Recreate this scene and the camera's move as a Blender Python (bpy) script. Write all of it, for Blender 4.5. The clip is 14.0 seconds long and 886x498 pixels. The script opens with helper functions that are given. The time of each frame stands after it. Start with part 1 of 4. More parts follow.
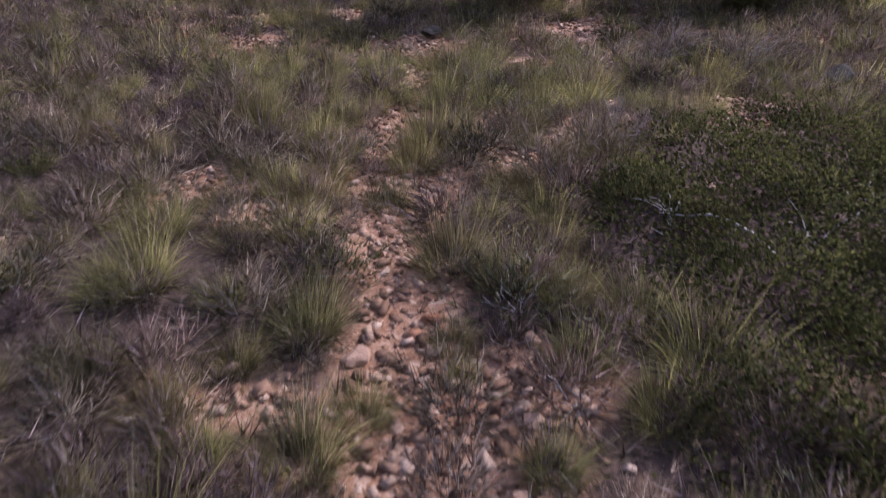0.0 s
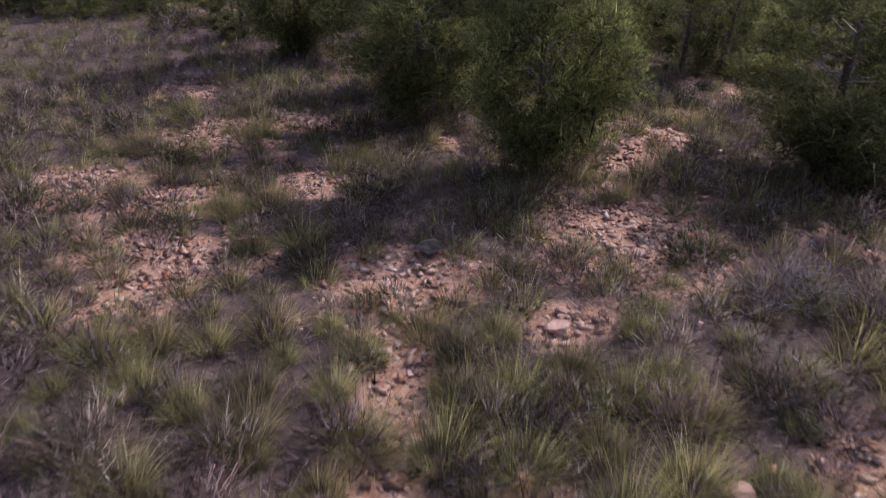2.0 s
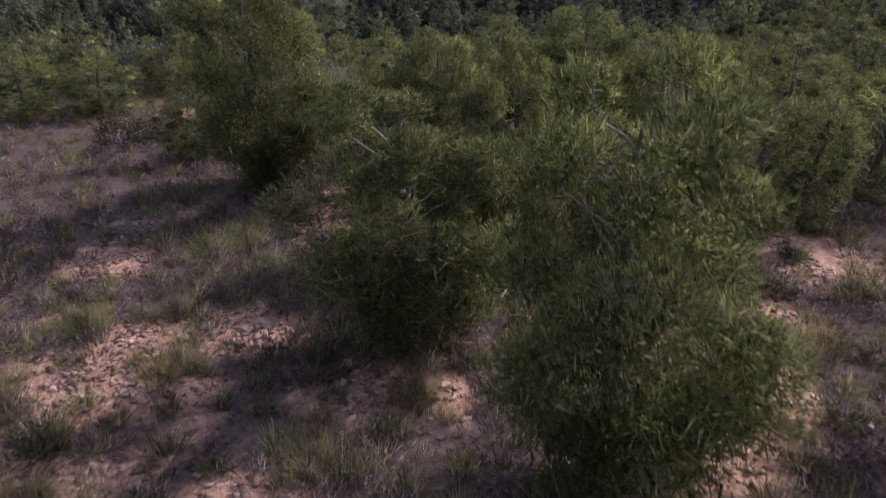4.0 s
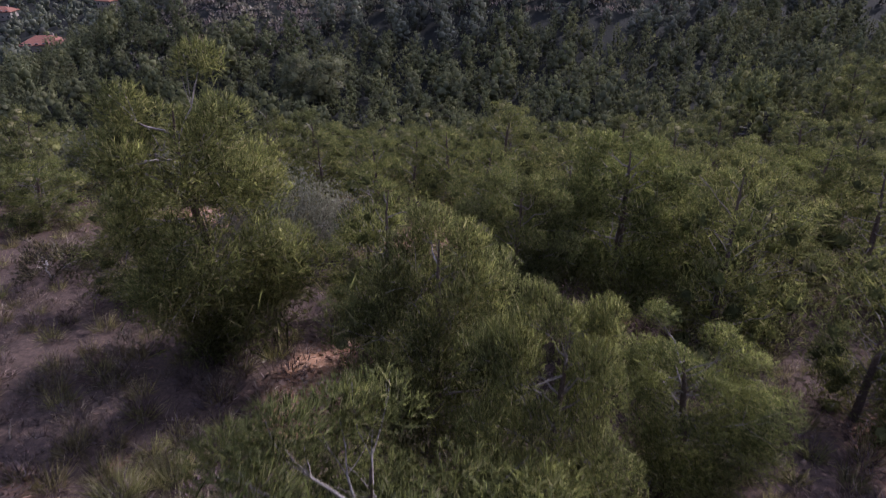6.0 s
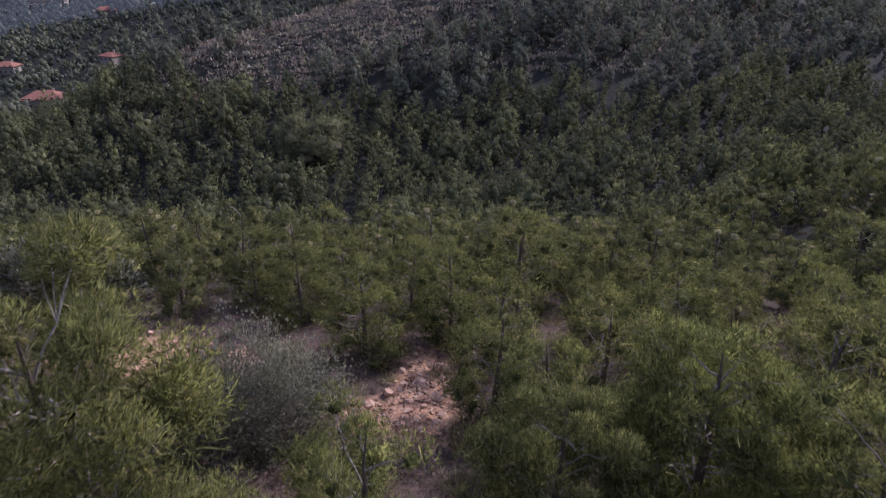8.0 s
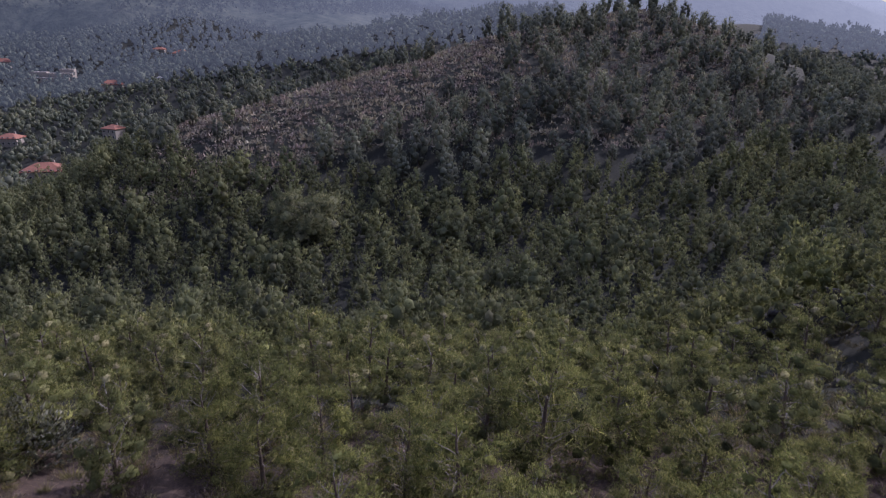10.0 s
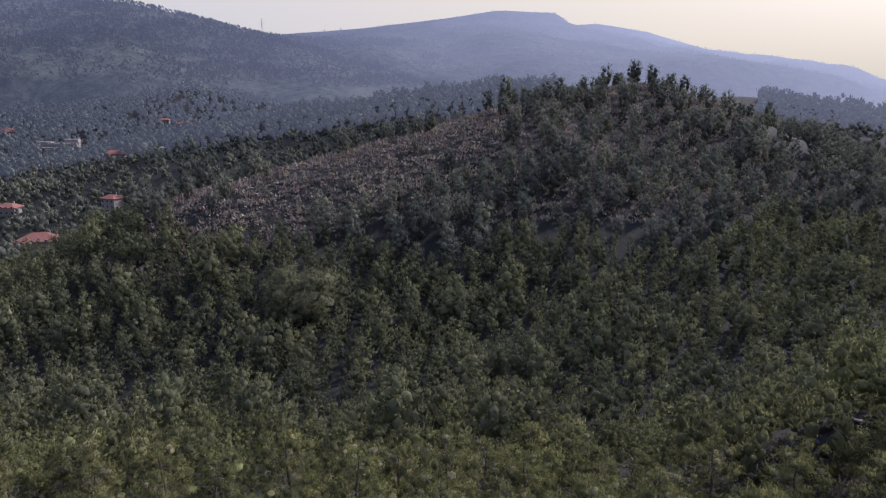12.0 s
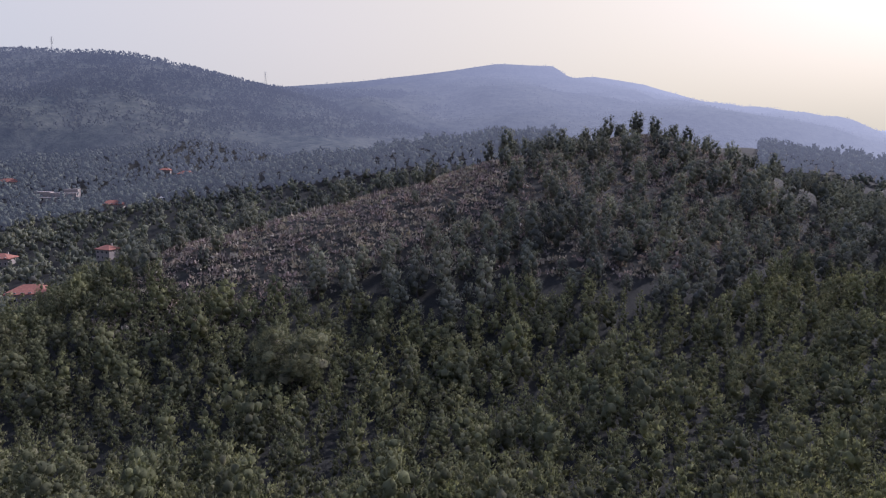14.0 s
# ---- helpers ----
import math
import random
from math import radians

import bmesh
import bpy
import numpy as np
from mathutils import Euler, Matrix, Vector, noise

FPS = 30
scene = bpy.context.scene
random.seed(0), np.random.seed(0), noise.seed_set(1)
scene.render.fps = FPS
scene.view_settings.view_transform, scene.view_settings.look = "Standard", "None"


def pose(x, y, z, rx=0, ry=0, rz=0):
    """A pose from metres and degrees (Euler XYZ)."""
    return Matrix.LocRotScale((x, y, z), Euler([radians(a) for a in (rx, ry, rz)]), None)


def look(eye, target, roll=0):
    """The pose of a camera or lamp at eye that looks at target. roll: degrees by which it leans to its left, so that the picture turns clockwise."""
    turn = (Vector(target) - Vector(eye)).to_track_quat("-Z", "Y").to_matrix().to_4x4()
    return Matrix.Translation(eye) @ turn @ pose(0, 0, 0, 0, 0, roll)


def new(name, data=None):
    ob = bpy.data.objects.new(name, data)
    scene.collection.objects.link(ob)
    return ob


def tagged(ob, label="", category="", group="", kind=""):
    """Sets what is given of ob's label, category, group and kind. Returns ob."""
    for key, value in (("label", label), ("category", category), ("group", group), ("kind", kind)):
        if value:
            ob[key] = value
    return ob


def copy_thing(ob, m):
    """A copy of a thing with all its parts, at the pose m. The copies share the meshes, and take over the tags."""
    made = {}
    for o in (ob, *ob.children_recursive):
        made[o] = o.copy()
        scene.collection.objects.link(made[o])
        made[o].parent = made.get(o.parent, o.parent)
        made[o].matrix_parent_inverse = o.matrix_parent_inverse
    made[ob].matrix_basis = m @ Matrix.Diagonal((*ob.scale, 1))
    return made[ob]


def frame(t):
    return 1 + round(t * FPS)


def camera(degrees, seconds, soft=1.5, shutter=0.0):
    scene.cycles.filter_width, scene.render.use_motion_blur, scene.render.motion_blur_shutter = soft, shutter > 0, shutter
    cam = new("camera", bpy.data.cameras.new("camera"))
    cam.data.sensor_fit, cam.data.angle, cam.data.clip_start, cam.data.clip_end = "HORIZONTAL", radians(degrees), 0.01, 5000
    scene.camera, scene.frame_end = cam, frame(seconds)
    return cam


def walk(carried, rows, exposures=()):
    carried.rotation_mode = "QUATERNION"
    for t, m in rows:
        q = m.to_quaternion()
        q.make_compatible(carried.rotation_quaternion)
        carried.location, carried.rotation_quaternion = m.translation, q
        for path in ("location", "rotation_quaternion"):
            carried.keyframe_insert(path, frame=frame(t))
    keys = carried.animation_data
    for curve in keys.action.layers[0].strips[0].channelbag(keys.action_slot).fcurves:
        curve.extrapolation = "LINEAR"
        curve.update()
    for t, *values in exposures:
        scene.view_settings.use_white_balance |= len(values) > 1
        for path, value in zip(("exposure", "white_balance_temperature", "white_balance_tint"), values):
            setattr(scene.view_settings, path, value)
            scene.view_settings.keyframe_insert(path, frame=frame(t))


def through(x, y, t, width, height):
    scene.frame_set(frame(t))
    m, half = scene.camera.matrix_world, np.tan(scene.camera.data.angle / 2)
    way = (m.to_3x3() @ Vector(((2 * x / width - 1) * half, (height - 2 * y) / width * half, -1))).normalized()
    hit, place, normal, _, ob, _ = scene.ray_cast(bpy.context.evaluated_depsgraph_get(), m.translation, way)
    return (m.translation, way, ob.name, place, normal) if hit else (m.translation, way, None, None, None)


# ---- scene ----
cam = camera(66.3, 14.0, soft=1.15, shutter=0.3)
METRES, EYE, TILT, LEAN, TURN = 45.0, 3.6, -40.0, 0.0, 0.0
ROWS = [
    (0.0, 0.0, 0.0, 0.0, 0.0, 0.0, -0.0),
    (0.5, 0.0001, 0.0249, 0.0213, -0.02, 0.91, -0.01),
    (1.0, 0.0, 0.0525, 0.0459, 0.01, 1.88, 0.0),
    (1.5, -0.0004, 0.0803, 0.0715, -0.02, 2.82, 0.01),
    (2.0, -0.0004, 0.1084, 0.0971, 0.02, 3.75, -0.0),
    (2.5, -0.0005, 0.1365, 0.1227, 0.01, 4.69, -0.01),
    (3.0, -0.001, 0.165, 0.1479, -0.05, 5.78, -0.02),
    (3.5, -0.0016, 0.1934, 0.1739, -0.04, 6.79, -0.08),
    (4.0, -0.0022, 0.2224, 0.2011, -0.04, 7.79, -0.14),
    (6.5, -0.0043, 0.3436, 0.3194, -0.07, 12.59, -0.16),
    (7.0, -0.0051, 0.3681, 0.3437, -0.09, 13.55, -0.18),
    (7.5, -0.0057, 0.3929, 0.3686, -0.09, 14.52, -0.2),
    (8.0, -0.0062, 0.4174, 0.3933, -0.09, 15.68, -0.2),
    (10.5, -0.0097, 0.5423, 0.5122, -0.14, 22.78, -0.32),
    (11.0, -0.0102, 0.5687, 0.5372, -0.14, 24.17, -0.33),
    (11.5, -0.0108, 0.595, 0.5623, -0.15, 25.57, -0.35),
    (12.0, -0.0117, 0.6209, 0.5871, -0.16, 26.96, -0.37),
    (12.5, -0.0126, 0.6471, 0.6116, -0.16, 28.34, -0.39),
    (13.0, -0.0133, 0.6739, 0.6361, -0.17, 29.71, -0.4),
    (13.5, -0.0145, 0.7015, 0.6596, -0.19, 30.96, -0.42),
    (14.0, -0.015, 0.7295, 0.6834, -0.18, 31.08, -0.42),
]
walk(cam, [(t, pose(0, 0, EYE, TILT, LEAN, TURN) @ pose(METRES * x, METRES * y, METRES * z, 90 + pitch, roll, yaw)) for t, x, y, z, yaw, pitch, roll in ROWS],
     exposures=[(0.0, 0.08, 5700, 26), (14.0, 0.08, 5700, 26)])

# ---------------------------------------------------------------- light
SUN_AZIMUTH, SUN_HEIGHT = 48.0, 36.0
world = bpy.data.worlds.new("sky")
scene.world = world
world.use_nodes = True
sky = world.node_tree.nodes.new("ShaderNodeTexSky")
sky.sky_type, sky.sun_disc = "NISHITA", False
sky.sun_elevation, sky.sun_rotation = radians(SUN_HEIGHT), radians(SUN_AZIMUTH)
sky.altitude, sky.air_density, sky.dust_density, sky.ozone_density = 0, 0.6, 9.0, 1.0
background = world.node_tree.nodes["Background"]
background.inputs["Strength"].default_value = 0.15
veil = world.node_tree.nodes.new("ShaderNodeMix")
veil.data_type = "RGBA"
veil.inputs[0].default_value = 0.8
# pale haze: cream towards the sun, lavender across from it, dimmer behind
aim = world.node_tree.nodes.new("ShaderNodeVectorMath")
aim.operation = "DOT_PRODUCT"
aim.inputs[1].default_value = (math.sin(radians(SUN_AZIMUTH)) * math.cos(radians(SUN_HEIGHT)), math.cos(radians(SUN_AZIMUTH)) * math.cos(radians(SUN_HEIGHT)), math.sin(radians(SUN_HEIGHT)))
world.node_tree.links.new(world.node_tree.nodes.new("ShaderNodeTexCoord").outputs["Generated"], aim.inputs[0])
haze = world.node_tree.nodes.new("ShaderNodeValToRGB")
haze.color_ramp.elements.new(0.5)
haze.color_ramp.elements.new(0.7)
for mark, (at, colour) in zip(haze.color_ramp.elements, ((0.0, (2.75, 3.1, 3.3, 1)), (0.2, (4.65, 4.75, 4.3, 1)), (0.5, (5.3, 5.05, 4.1, 1)), (0.75, (5.6, 5.2, 3.7, 1)))):
    mark.position, mark.color = at, colour
world.node_tree.links.new(aim.outputs["Value"], haze.inputs["Fac"])
up = world.node_tree.nodes.new("ShaderNodeSeparateXYZ")
world.node_tree.links.new(aim.inputs[0].links[0].from_socket, up.inputs[0])
overhead = world.node_tree.nodes.new("ShaderNodeMapRange")
overhead.inputs["From Min"].default_value, overhead.inputs["From Max"].default_value = 0.25, 0.85
world.node_tree.links.new(up.outputs["Z"], overhead.inputs["Value"])
dome = world.node_tree.nodes.new("ShaderNodeMix")
dome.data_type = "RGBA"
dome.inputs[7].default_value = (3.3, 4.0, 6.2, 1)
world.node_tree.links.new(overhead.outputs[0], dome.inputs[0])
world.node_tree.links.new(haze.outputs["Color"], dome.inputs[6])
world.node_tree.links.new(dome.outputs[2], veil.inputs[7])
world.node_tree.links.new(sky.outputs["Color"], veil.inputs[6])
world.node_tree.links.new(veil.outputs[2], background.inputs["Color"])
sun = new("sun", bpy.data.lights.new("sun", "SUN"))
sun.data.energy, sun.data.angle, sun.data.color = 4.7, radians(0.6), (1.0, 0.94, 0.86)
sun_way = Vector((math.sin(radians(SUN_AZIMUTH)) * math.cos(radians(SUN_HEIGHT)), math.cos(radians(SUN_AZIMUTH)) * math.cos(radians(SUN_HEIGHT)), math.sin(radians(SUN_HEIGHT))))
sun.matrix_world = look(sun_way * 300, (0, 0, 0))

# ---------------------------------------------------------------- materials
class Nodes:
    """A node material, built line by line."""

    def __init__(self, name):
        self.mat = bpy.data.materials.new(name)
        self.mat.use_nodes = True
        self.tree = self.mat.node_tree
        self.tree.nodes.clear()
        self.out = self.tree.nodes.new("ShaderNodeOutputMaterial")

    def add(self, kind, **values):
        node = self.tree.nodes.new("ShaderNode" + kind)
        for key, value in values.items():
            key = key.replace("_", " ")
            if hasattr(value, "is_output"):
                self.tree.links.new(value, node.inputs[key])
            else:
                node.inputs[key].default_value = value
        return node

    def place(self):
        return self.add("NewGeometry").outputs["Position"]

    def noise(self, scale, detail=3.0, rough=0.6, vector=None):
        node = self.add("TexNoise", Vector=vector or self.place(), Scale=scale, Detail=detail, Roughness=rough)
        return node.outputs["Fac"]

    def ramp(self, fac, *stops):
        node = self.tree.nodes.new("ShaderNodeValToRGB")
        self.tree.links.new(fac, node.inputs["Fac"])
        marks = node.color_ramp.elements
        while len(marks) < len(stops):
            marks.new(0.5)
        for mark, (at, colour) in zip(marks, stops):
            mark.position, mark.color = at, (*colour, 1)
        return node.outputs["Color"]

    def mix(self, fac, a, b, blend="MIX"):
        node = self.tree.nodes.new("ShaderNodeMix")
        node.data_type, node.blend_type = "RGBA", blend
        for socket, value in ((node.inputs[0], fac), (node.inputs[6], a), (node.inputs[7], b)):
            if hasattr(value, "is_output"):
                self.tree.links.new(value, socket)
            elif isinstance(value, tuple):
                socket.default_value = (*value, 1)
            else:
                socket.default_value = value
        return node.outputs[2]

    def bump(self, height, strength, distance):
        return self.add("Bump", Height=height, Strength=strength, Distance=distance).outputs["Normal"]

    def surface(self, shader):
        self.tree.links.new(shader, self.out.inputs["Surface"])
        return self.mat

    def solid(self, colour, roughness=0.9, normal=None, metallic=0.0, specular=0.3):
        node = self.add("BsdfPrincipled", Roughness=roughness, Metallic=metallic)
        node.inputs["Specular IOR Level"].default_value = specular
        if hasattr(colour, "is_output"):
            self.tree.links.new(colour, node.inputs["Base Color"])
        else:
            node.inputs["Base Color"].default_value = (*colour, 1)
        if normal:
            self.tree.links.new(normal, node.inputs["Normal"])
        return self.surface(node.outputs[0])


def leaf_material(name, dark, mid, light, dry, through=0.4, gloss=0.0, patch=0.6, tinted=False, grain=0.0, vary=0.0, fleck_share=1.0, hue=1.0):
    """Leaves, needles or blades: colour by leaf and by patch, light shining through."""
    n = Nodes(name)
    single = n.add("NewGeometry").outputs["Random Per Island"]
    leaf = n.ramp(single, (0.0, dark), (0.5, mid), (0.86, light), (1.0, dry))
    wide = n.ramp(n.noise(patch, 2.0), (0.3, (0.7, 0.72, 0.75)), (0.7, (1.22, 1.18, 1.05)))
    each = n.add("ObjectInfo").outputs["Random"]
    if tinted:
        mark = n.tree.nodes.new("ShaderNodeAttribute")
        mark.attribute_name = "tint"
        each = mark.outputs["Fac"]
    tint = n.ramp(each, (0.0, (0.86, 0.88, 0.9)), (0.5, (1.0, 1.0, 1.0)), (1.0, (1.12, 1.08, 1.0)))
    if vary:
        tint = n.ramp(each, (0.0, (1 - vary, 1 - vary, 1 - 0.85 * vary)), (0.35, (1 + 0.05 * hue, 1 - 0.06 * hue, 1 - 0.02 * hue)), (0.7, (1 - 0.03 * hue, 1 + 0.03 * hue, 1 - 0.1 * hue)), (1.0, (1 + 0.9 * vary, 1 + 0.8 * vary, 1 + 0.55 * vary)))
    colour = n.mix(1.0, n.mix(1.0, leaf, wide, "MULTIPLY"), tint, "MULTIPLY")
    if grain:
        fleck = n.ramp(n.noise(grain, 3.0, 0.75), (0.36, (0.45, 0.46, 0.5)), (0.64, (1.4, 1.38, 1.3)))
        colour = n.mix(fleck_share, colour, fleck, "MULTIPLY")
        clump = n.ramp(n.noise(grain * 0.3, 2.0, 0.6), (0.38, (0.62, 0.64, 0.68)), (0.62, (1.28, 1.25, 1.2)))
        colour = n.mix(fleck_share, colour, clump, "MULTIPLY")
    body = n.add("BsdfDiffuse", Color=colour, Roughness=0.6)
    lit = n.add("BsdfTranslucent", Color=n.mix(1.0, colour, (1.06, 1.08, 0.85), "MULTIPLY"))
    both = n.add("MixShader", Fac=through)
    n.tree.links.new(body.outputs[0], both.inputs[1])
    n.tree.links.new(lit.outputs[0], both.inputs[2])
    if not gloss:
        return n.surface(both.outputs[0])
    shine = n.add("BsdfGlossy", Roughness=0.5, Color=(0.9, 0.92, 0.95, 1))
    whole = n.add("MixShader", Fac=gloss)
    n.tree.links.new(both.outputs[0], whole.inputs[1])
    n.tree.links.new(shine.outputs[0], whole.inputs[2])
    return n.surface(whole.outputs[0])


def ground_material():
    n = Nodes("stony_soil")
    fine, mid, wide = n.noise(26, 5, 0.7), n.noise(3.2, 4, 0.6), n.noise(0.45, 3, 0.55)
    soil = n.ramp(fine, (0.25, (0.085, 0.043, 0.026)), (0.5, (0.25, 0.125, 0.072)), (0.75, (0.42, 0.245, 0.16)))
    red = n.ramp(mid, (0.35, (0.40, 0.165, 0.07)), (0.65, (0.36, 0.21, 0.14)))
    soil = n.mix(0.6, soil, red)
    cells = n.add("TexVoronoi", Vector=n.place(), Scale=30.0)
    chips = n.ramp(cells.outputs["Color"], (0.0, (0.17, 0.10, 0.065)), (0.6, (0.36, 0.235, 0.16)), (1.0, (0.56, 0.42, 0.33)))
    soil = n.mix(0.45, soil, chips)
    pebbles = n.add("TexVoronoi", Vector=n.place(), Scale=13.0)
    soil = n.mix(0.4, soil, n.ramp(pebbles.outputs["Color"], (0.2, (0.20, 0.095, 0.055)), (0.6, (0.42, 0.235, 0.145)), (0.9, (0.62, 0.46, 0.355))))
    litter = n.ramp(n.noise(9, 4, 0.7), (0.3, (0.03, 0.021, 0.018)), (0.7, (0.14, 0.095, 0.078)))
    shown = n.tree.nodes.new("ShaderNodeAttribute")
    shown.attribute_name = "openness"
    edge = n.mix(0.35, shown.outputs["Fac"], mid)
    cover = n.ramp(edge, (0.30, (1, 1, 1)), (0.46, (0, 0, 0)))
    # undergrowth tone, taken darker to stand for the shade below the trees
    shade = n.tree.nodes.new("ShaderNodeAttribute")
    shade.attribute_name = "undergrowth_shade"
    shaded_brush = n.ramp(n.noise(1.3, 5, 0.75), (0.35, (0.010, 0.012, 0.010)), (0.7, (0.030, 0.031, 0.027)))
    colour = n.mix(shade.outputs["Fac"], n.mix(cover, soil, litter), shaded_brush)
    height = n.mix(0.93, cells.outputs["Distance"], fine)
    return n.solid(colour, 0.95, n.bump(height, 1.0, 0.035), specular=0.15)


def stone_material():
    n = Nodes("limestone")
    each = n.add("NewGeometry").outputs["Random Per Island"]
    tone = n.ramp(each, (0.0, (0.15, 0.088, 0.06)), (0.35, (0.30, 0.185, 0.125)), (0.7, (0.42, 0.29, 0.215)), (0.93, (0.55, 0.425, 0.345)), (1.0, (0.40, 0.17, 0.08)))
    own = n.ramp(n.add("ObjectInfo").outputs["Random"], (0.0, (0.75, 0.72, 0.7)), (1.0, (1.12, 1.08, 1.05)))
    grain = n.ramp(n.noise(30, 4, 0.7), (0.3, (0.72, 0.68, 0.65)), (0.7, (1.1, 1.1, 1.1)))
    colour = n.mix(1.0, n.mix(1.0, tone, own, "MULTIPLY"), grain, "MULTIPLY")
    return n.solid(colour, 0.9, n.bump(n.noise(45, 4, 0.7), 0.5, 0.01), specular=0.2)


def bark_material(name, dark, light):
    n = Nodes(name)
    tone = n.ramp(n.noise(18, 5, 0.75), (0.3, dark), (0.7, light))
    return n.solid(tone, 0.95, n.bump(n.noise(30, 4, 0.7), 0.8, 0.02), specular=0.1)


def plain_material(name, a, b, scale=4.0, roughness=0.85, metallic=0.0):
    n = Nodes(name)
    return n.solid(n.ramp(n.noise(scale, 4, 0.65), (0.3, a), (0.7, b)), roughness, metallic=metallic)


def hazed_distance_material(name, dark, light, scale):
    """Far backdrop: wooded slopes with air haze painted in as emission, thicker with distance and towards the sun."""
    n = Nodes(name)
    a = n.noise(scale, 4, 0.7)
    b = n.noise(scale * 0.12, 3, 0.6)
    colour = n.ramp(n.mix(0.45, a, b), (0.38, dark), (0.6, light))
    body = n.add("BsdfDiffuse", Color=colour, Roughness=0.5, Normal=n.bump(a, 0.9, 6.0))
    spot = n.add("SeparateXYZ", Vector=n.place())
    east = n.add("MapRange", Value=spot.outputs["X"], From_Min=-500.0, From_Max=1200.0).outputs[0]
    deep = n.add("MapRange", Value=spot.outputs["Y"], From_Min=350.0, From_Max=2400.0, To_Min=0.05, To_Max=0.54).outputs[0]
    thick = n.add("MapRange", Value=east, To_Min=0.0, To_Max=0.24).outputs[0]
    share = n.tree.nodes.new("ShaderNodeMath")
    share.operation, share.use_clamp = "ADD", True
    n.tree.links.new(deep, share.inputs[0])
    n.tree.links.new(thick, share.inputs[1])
    # the bright air, given off by the surface itself
    haze_glow = n.add("Emission", Color=n.mix(east, (0.25, 0.285, 0.39), (0.66, 0.71, 0.84)), Strength=1.0)
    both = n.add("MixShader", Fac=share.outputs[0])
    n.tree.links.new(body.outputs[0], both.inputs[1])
    n.tree.links.new(haze_glow.outputs[0], both.inputs[2])
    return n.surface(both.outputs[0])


SOIL = ground_material()
STONE = stone_material()
BARK = bark_material("pine_bark", (0.05, 0.038, 0.032), (0.17, 0.13, 0.11))
TWIG = bark_material("grey_dead_wood", (0.22, 0.20, 0.19), (0.50, 0.46, 0.44))
NEEDLES = leaf_material("pine_needles", (0.086, 0.098, 0.044), (0.206, 0.226, 0.100), (0.345, 0.362, 0.158), (0.40, 0.36, 0.25), 0.56, grain=6.0, fleck_share=0.6, vary=0.16, hue=0.4)
SLOPE_NEEDLES = leaf_material("slope_pine_needles", (0.102, 0.111, 0.056), (0.195, 0.208, 0.100), (0.30, 0.31, 0.148), (0.36, 0.33, 0.23), 0.45, grain=3.0, vary=0.28, fleck_share=0.6, hue=0.3)
SLOPE_WOOD_NEEDLES = leaf_material("slope_wood_needles", (0.130, 0.139, 0.076), (0.185, 0.197, 0.104), (0.24, 0.25, 0.13), (0.28, 0.27, 0.18), 0.42, tinted=True, grain=2.4, vary=0.28, fleck_share=0.45, hue=0.3)
# valley, hill and far needles: air haze mixed in as a greyer, bluer colour
VALLEY_HAZE_NEEDLES = leaf_material("valley_needles_haze_tint", (0.158, 0.168, 0.107), (0.186, 0.198, 0.125), (0.222, 0.234, 0.145), (0.25, 0.245, 0.17), 0.42, patch=0.10, tinted=True, grain=1.4, vary=0.28, fleck_share=0.35, hue=0.2)
HILL_HAZE_NEEDLES = leaf_material("hill_needles_haze_tint", (0.165, 0.177, 0.154), (0.195, 0.208, 0.180), (0.232, 0.245, 0.208), (0.25, 0.25, 0.22), 0.4, patch=0.08, tinted=True, grain=1.1, vary=0.28, fleck_share=0.35, hue=0.15)
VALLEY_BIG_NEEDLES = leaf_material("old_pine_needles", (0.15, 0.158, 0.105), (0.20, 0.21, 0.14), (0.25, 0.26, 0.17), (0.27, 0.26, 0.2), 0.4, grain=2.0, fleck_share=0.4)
FAR_HAZE_NEEDLES = leaf_material("far_needles_haze_tint", (0.13, 0.145, 0.122), (0.165, 0.18, 0.150), (0.20, 0.212, 0.175), (0.21, 0.21, 0.18), 0.3, patch=0.03, tinted=True, grain=0.8, vary=0.24, fleck_share=0.35, hue=0.2)
MASTIC = leaf_material("mastic_leaves", (0.045, 0.052, 0.026), (0.108, 0.118, 0.056), (0.195, 0.20, 0.095), (0.24, 0.21, 0.16), 0.4, 0.0, 1.2)
OLIVE = leaf_material("olive_grey_leaves", (0.125, 0.125, 0.104), (0.26, 0.26, 0.215), (0.38, 0.375, 0.32), (0.41, 0.39, 0.35), 0.35, 0.0)
ESPARTO = leaf_material("esparto_blades", (0.11, 0.105, 0.055), (0.25, 0.232, 0.125), (0.40, 0.362, 0.205), (0.58, 0.51, 0.40), 0.52, 0.0, 1.0, vary=0.35)
ESPARTO_FIELD = leaf_material("esparto_field_blades", (0.11, 0.105, 0.055), (0.25, 0.232, 0.125), (0.40, 0.362, 0.205), (0.58, 0.51, 0.40), 0.52, 0.0, 1.0, tinted=True, vary=0.35)
HEATH = leaf_material("heath_twigs", (0.095, 0.070, 0.066), (0.20, 0.152, 0.147), (0.33, 0.268, 0.265), (0.47, 0.405, 0.41), 0.25, 0.0, 0.9, vary=0.42)
HEATH_FIELD = leaf_material("heath_field_twigs", (0.095, 0.070, 0.066), (0.20, 0.152, 0.147), (0.33, 0.268, 0.265), (0.47, 0.405, 0.41), 0.25, 0.0, 0.9, tinted=True, vary=0.42)
ROSEMARY = leaf_material("rosemary_leaves", (0.04, 0.042, 0.024), (0.10, 0.094, 0.052), (0.18, 0.16, 0.088), (0.31, 0.25, 0.19), 0.3, 0.02, 1.1, vary=0.3)
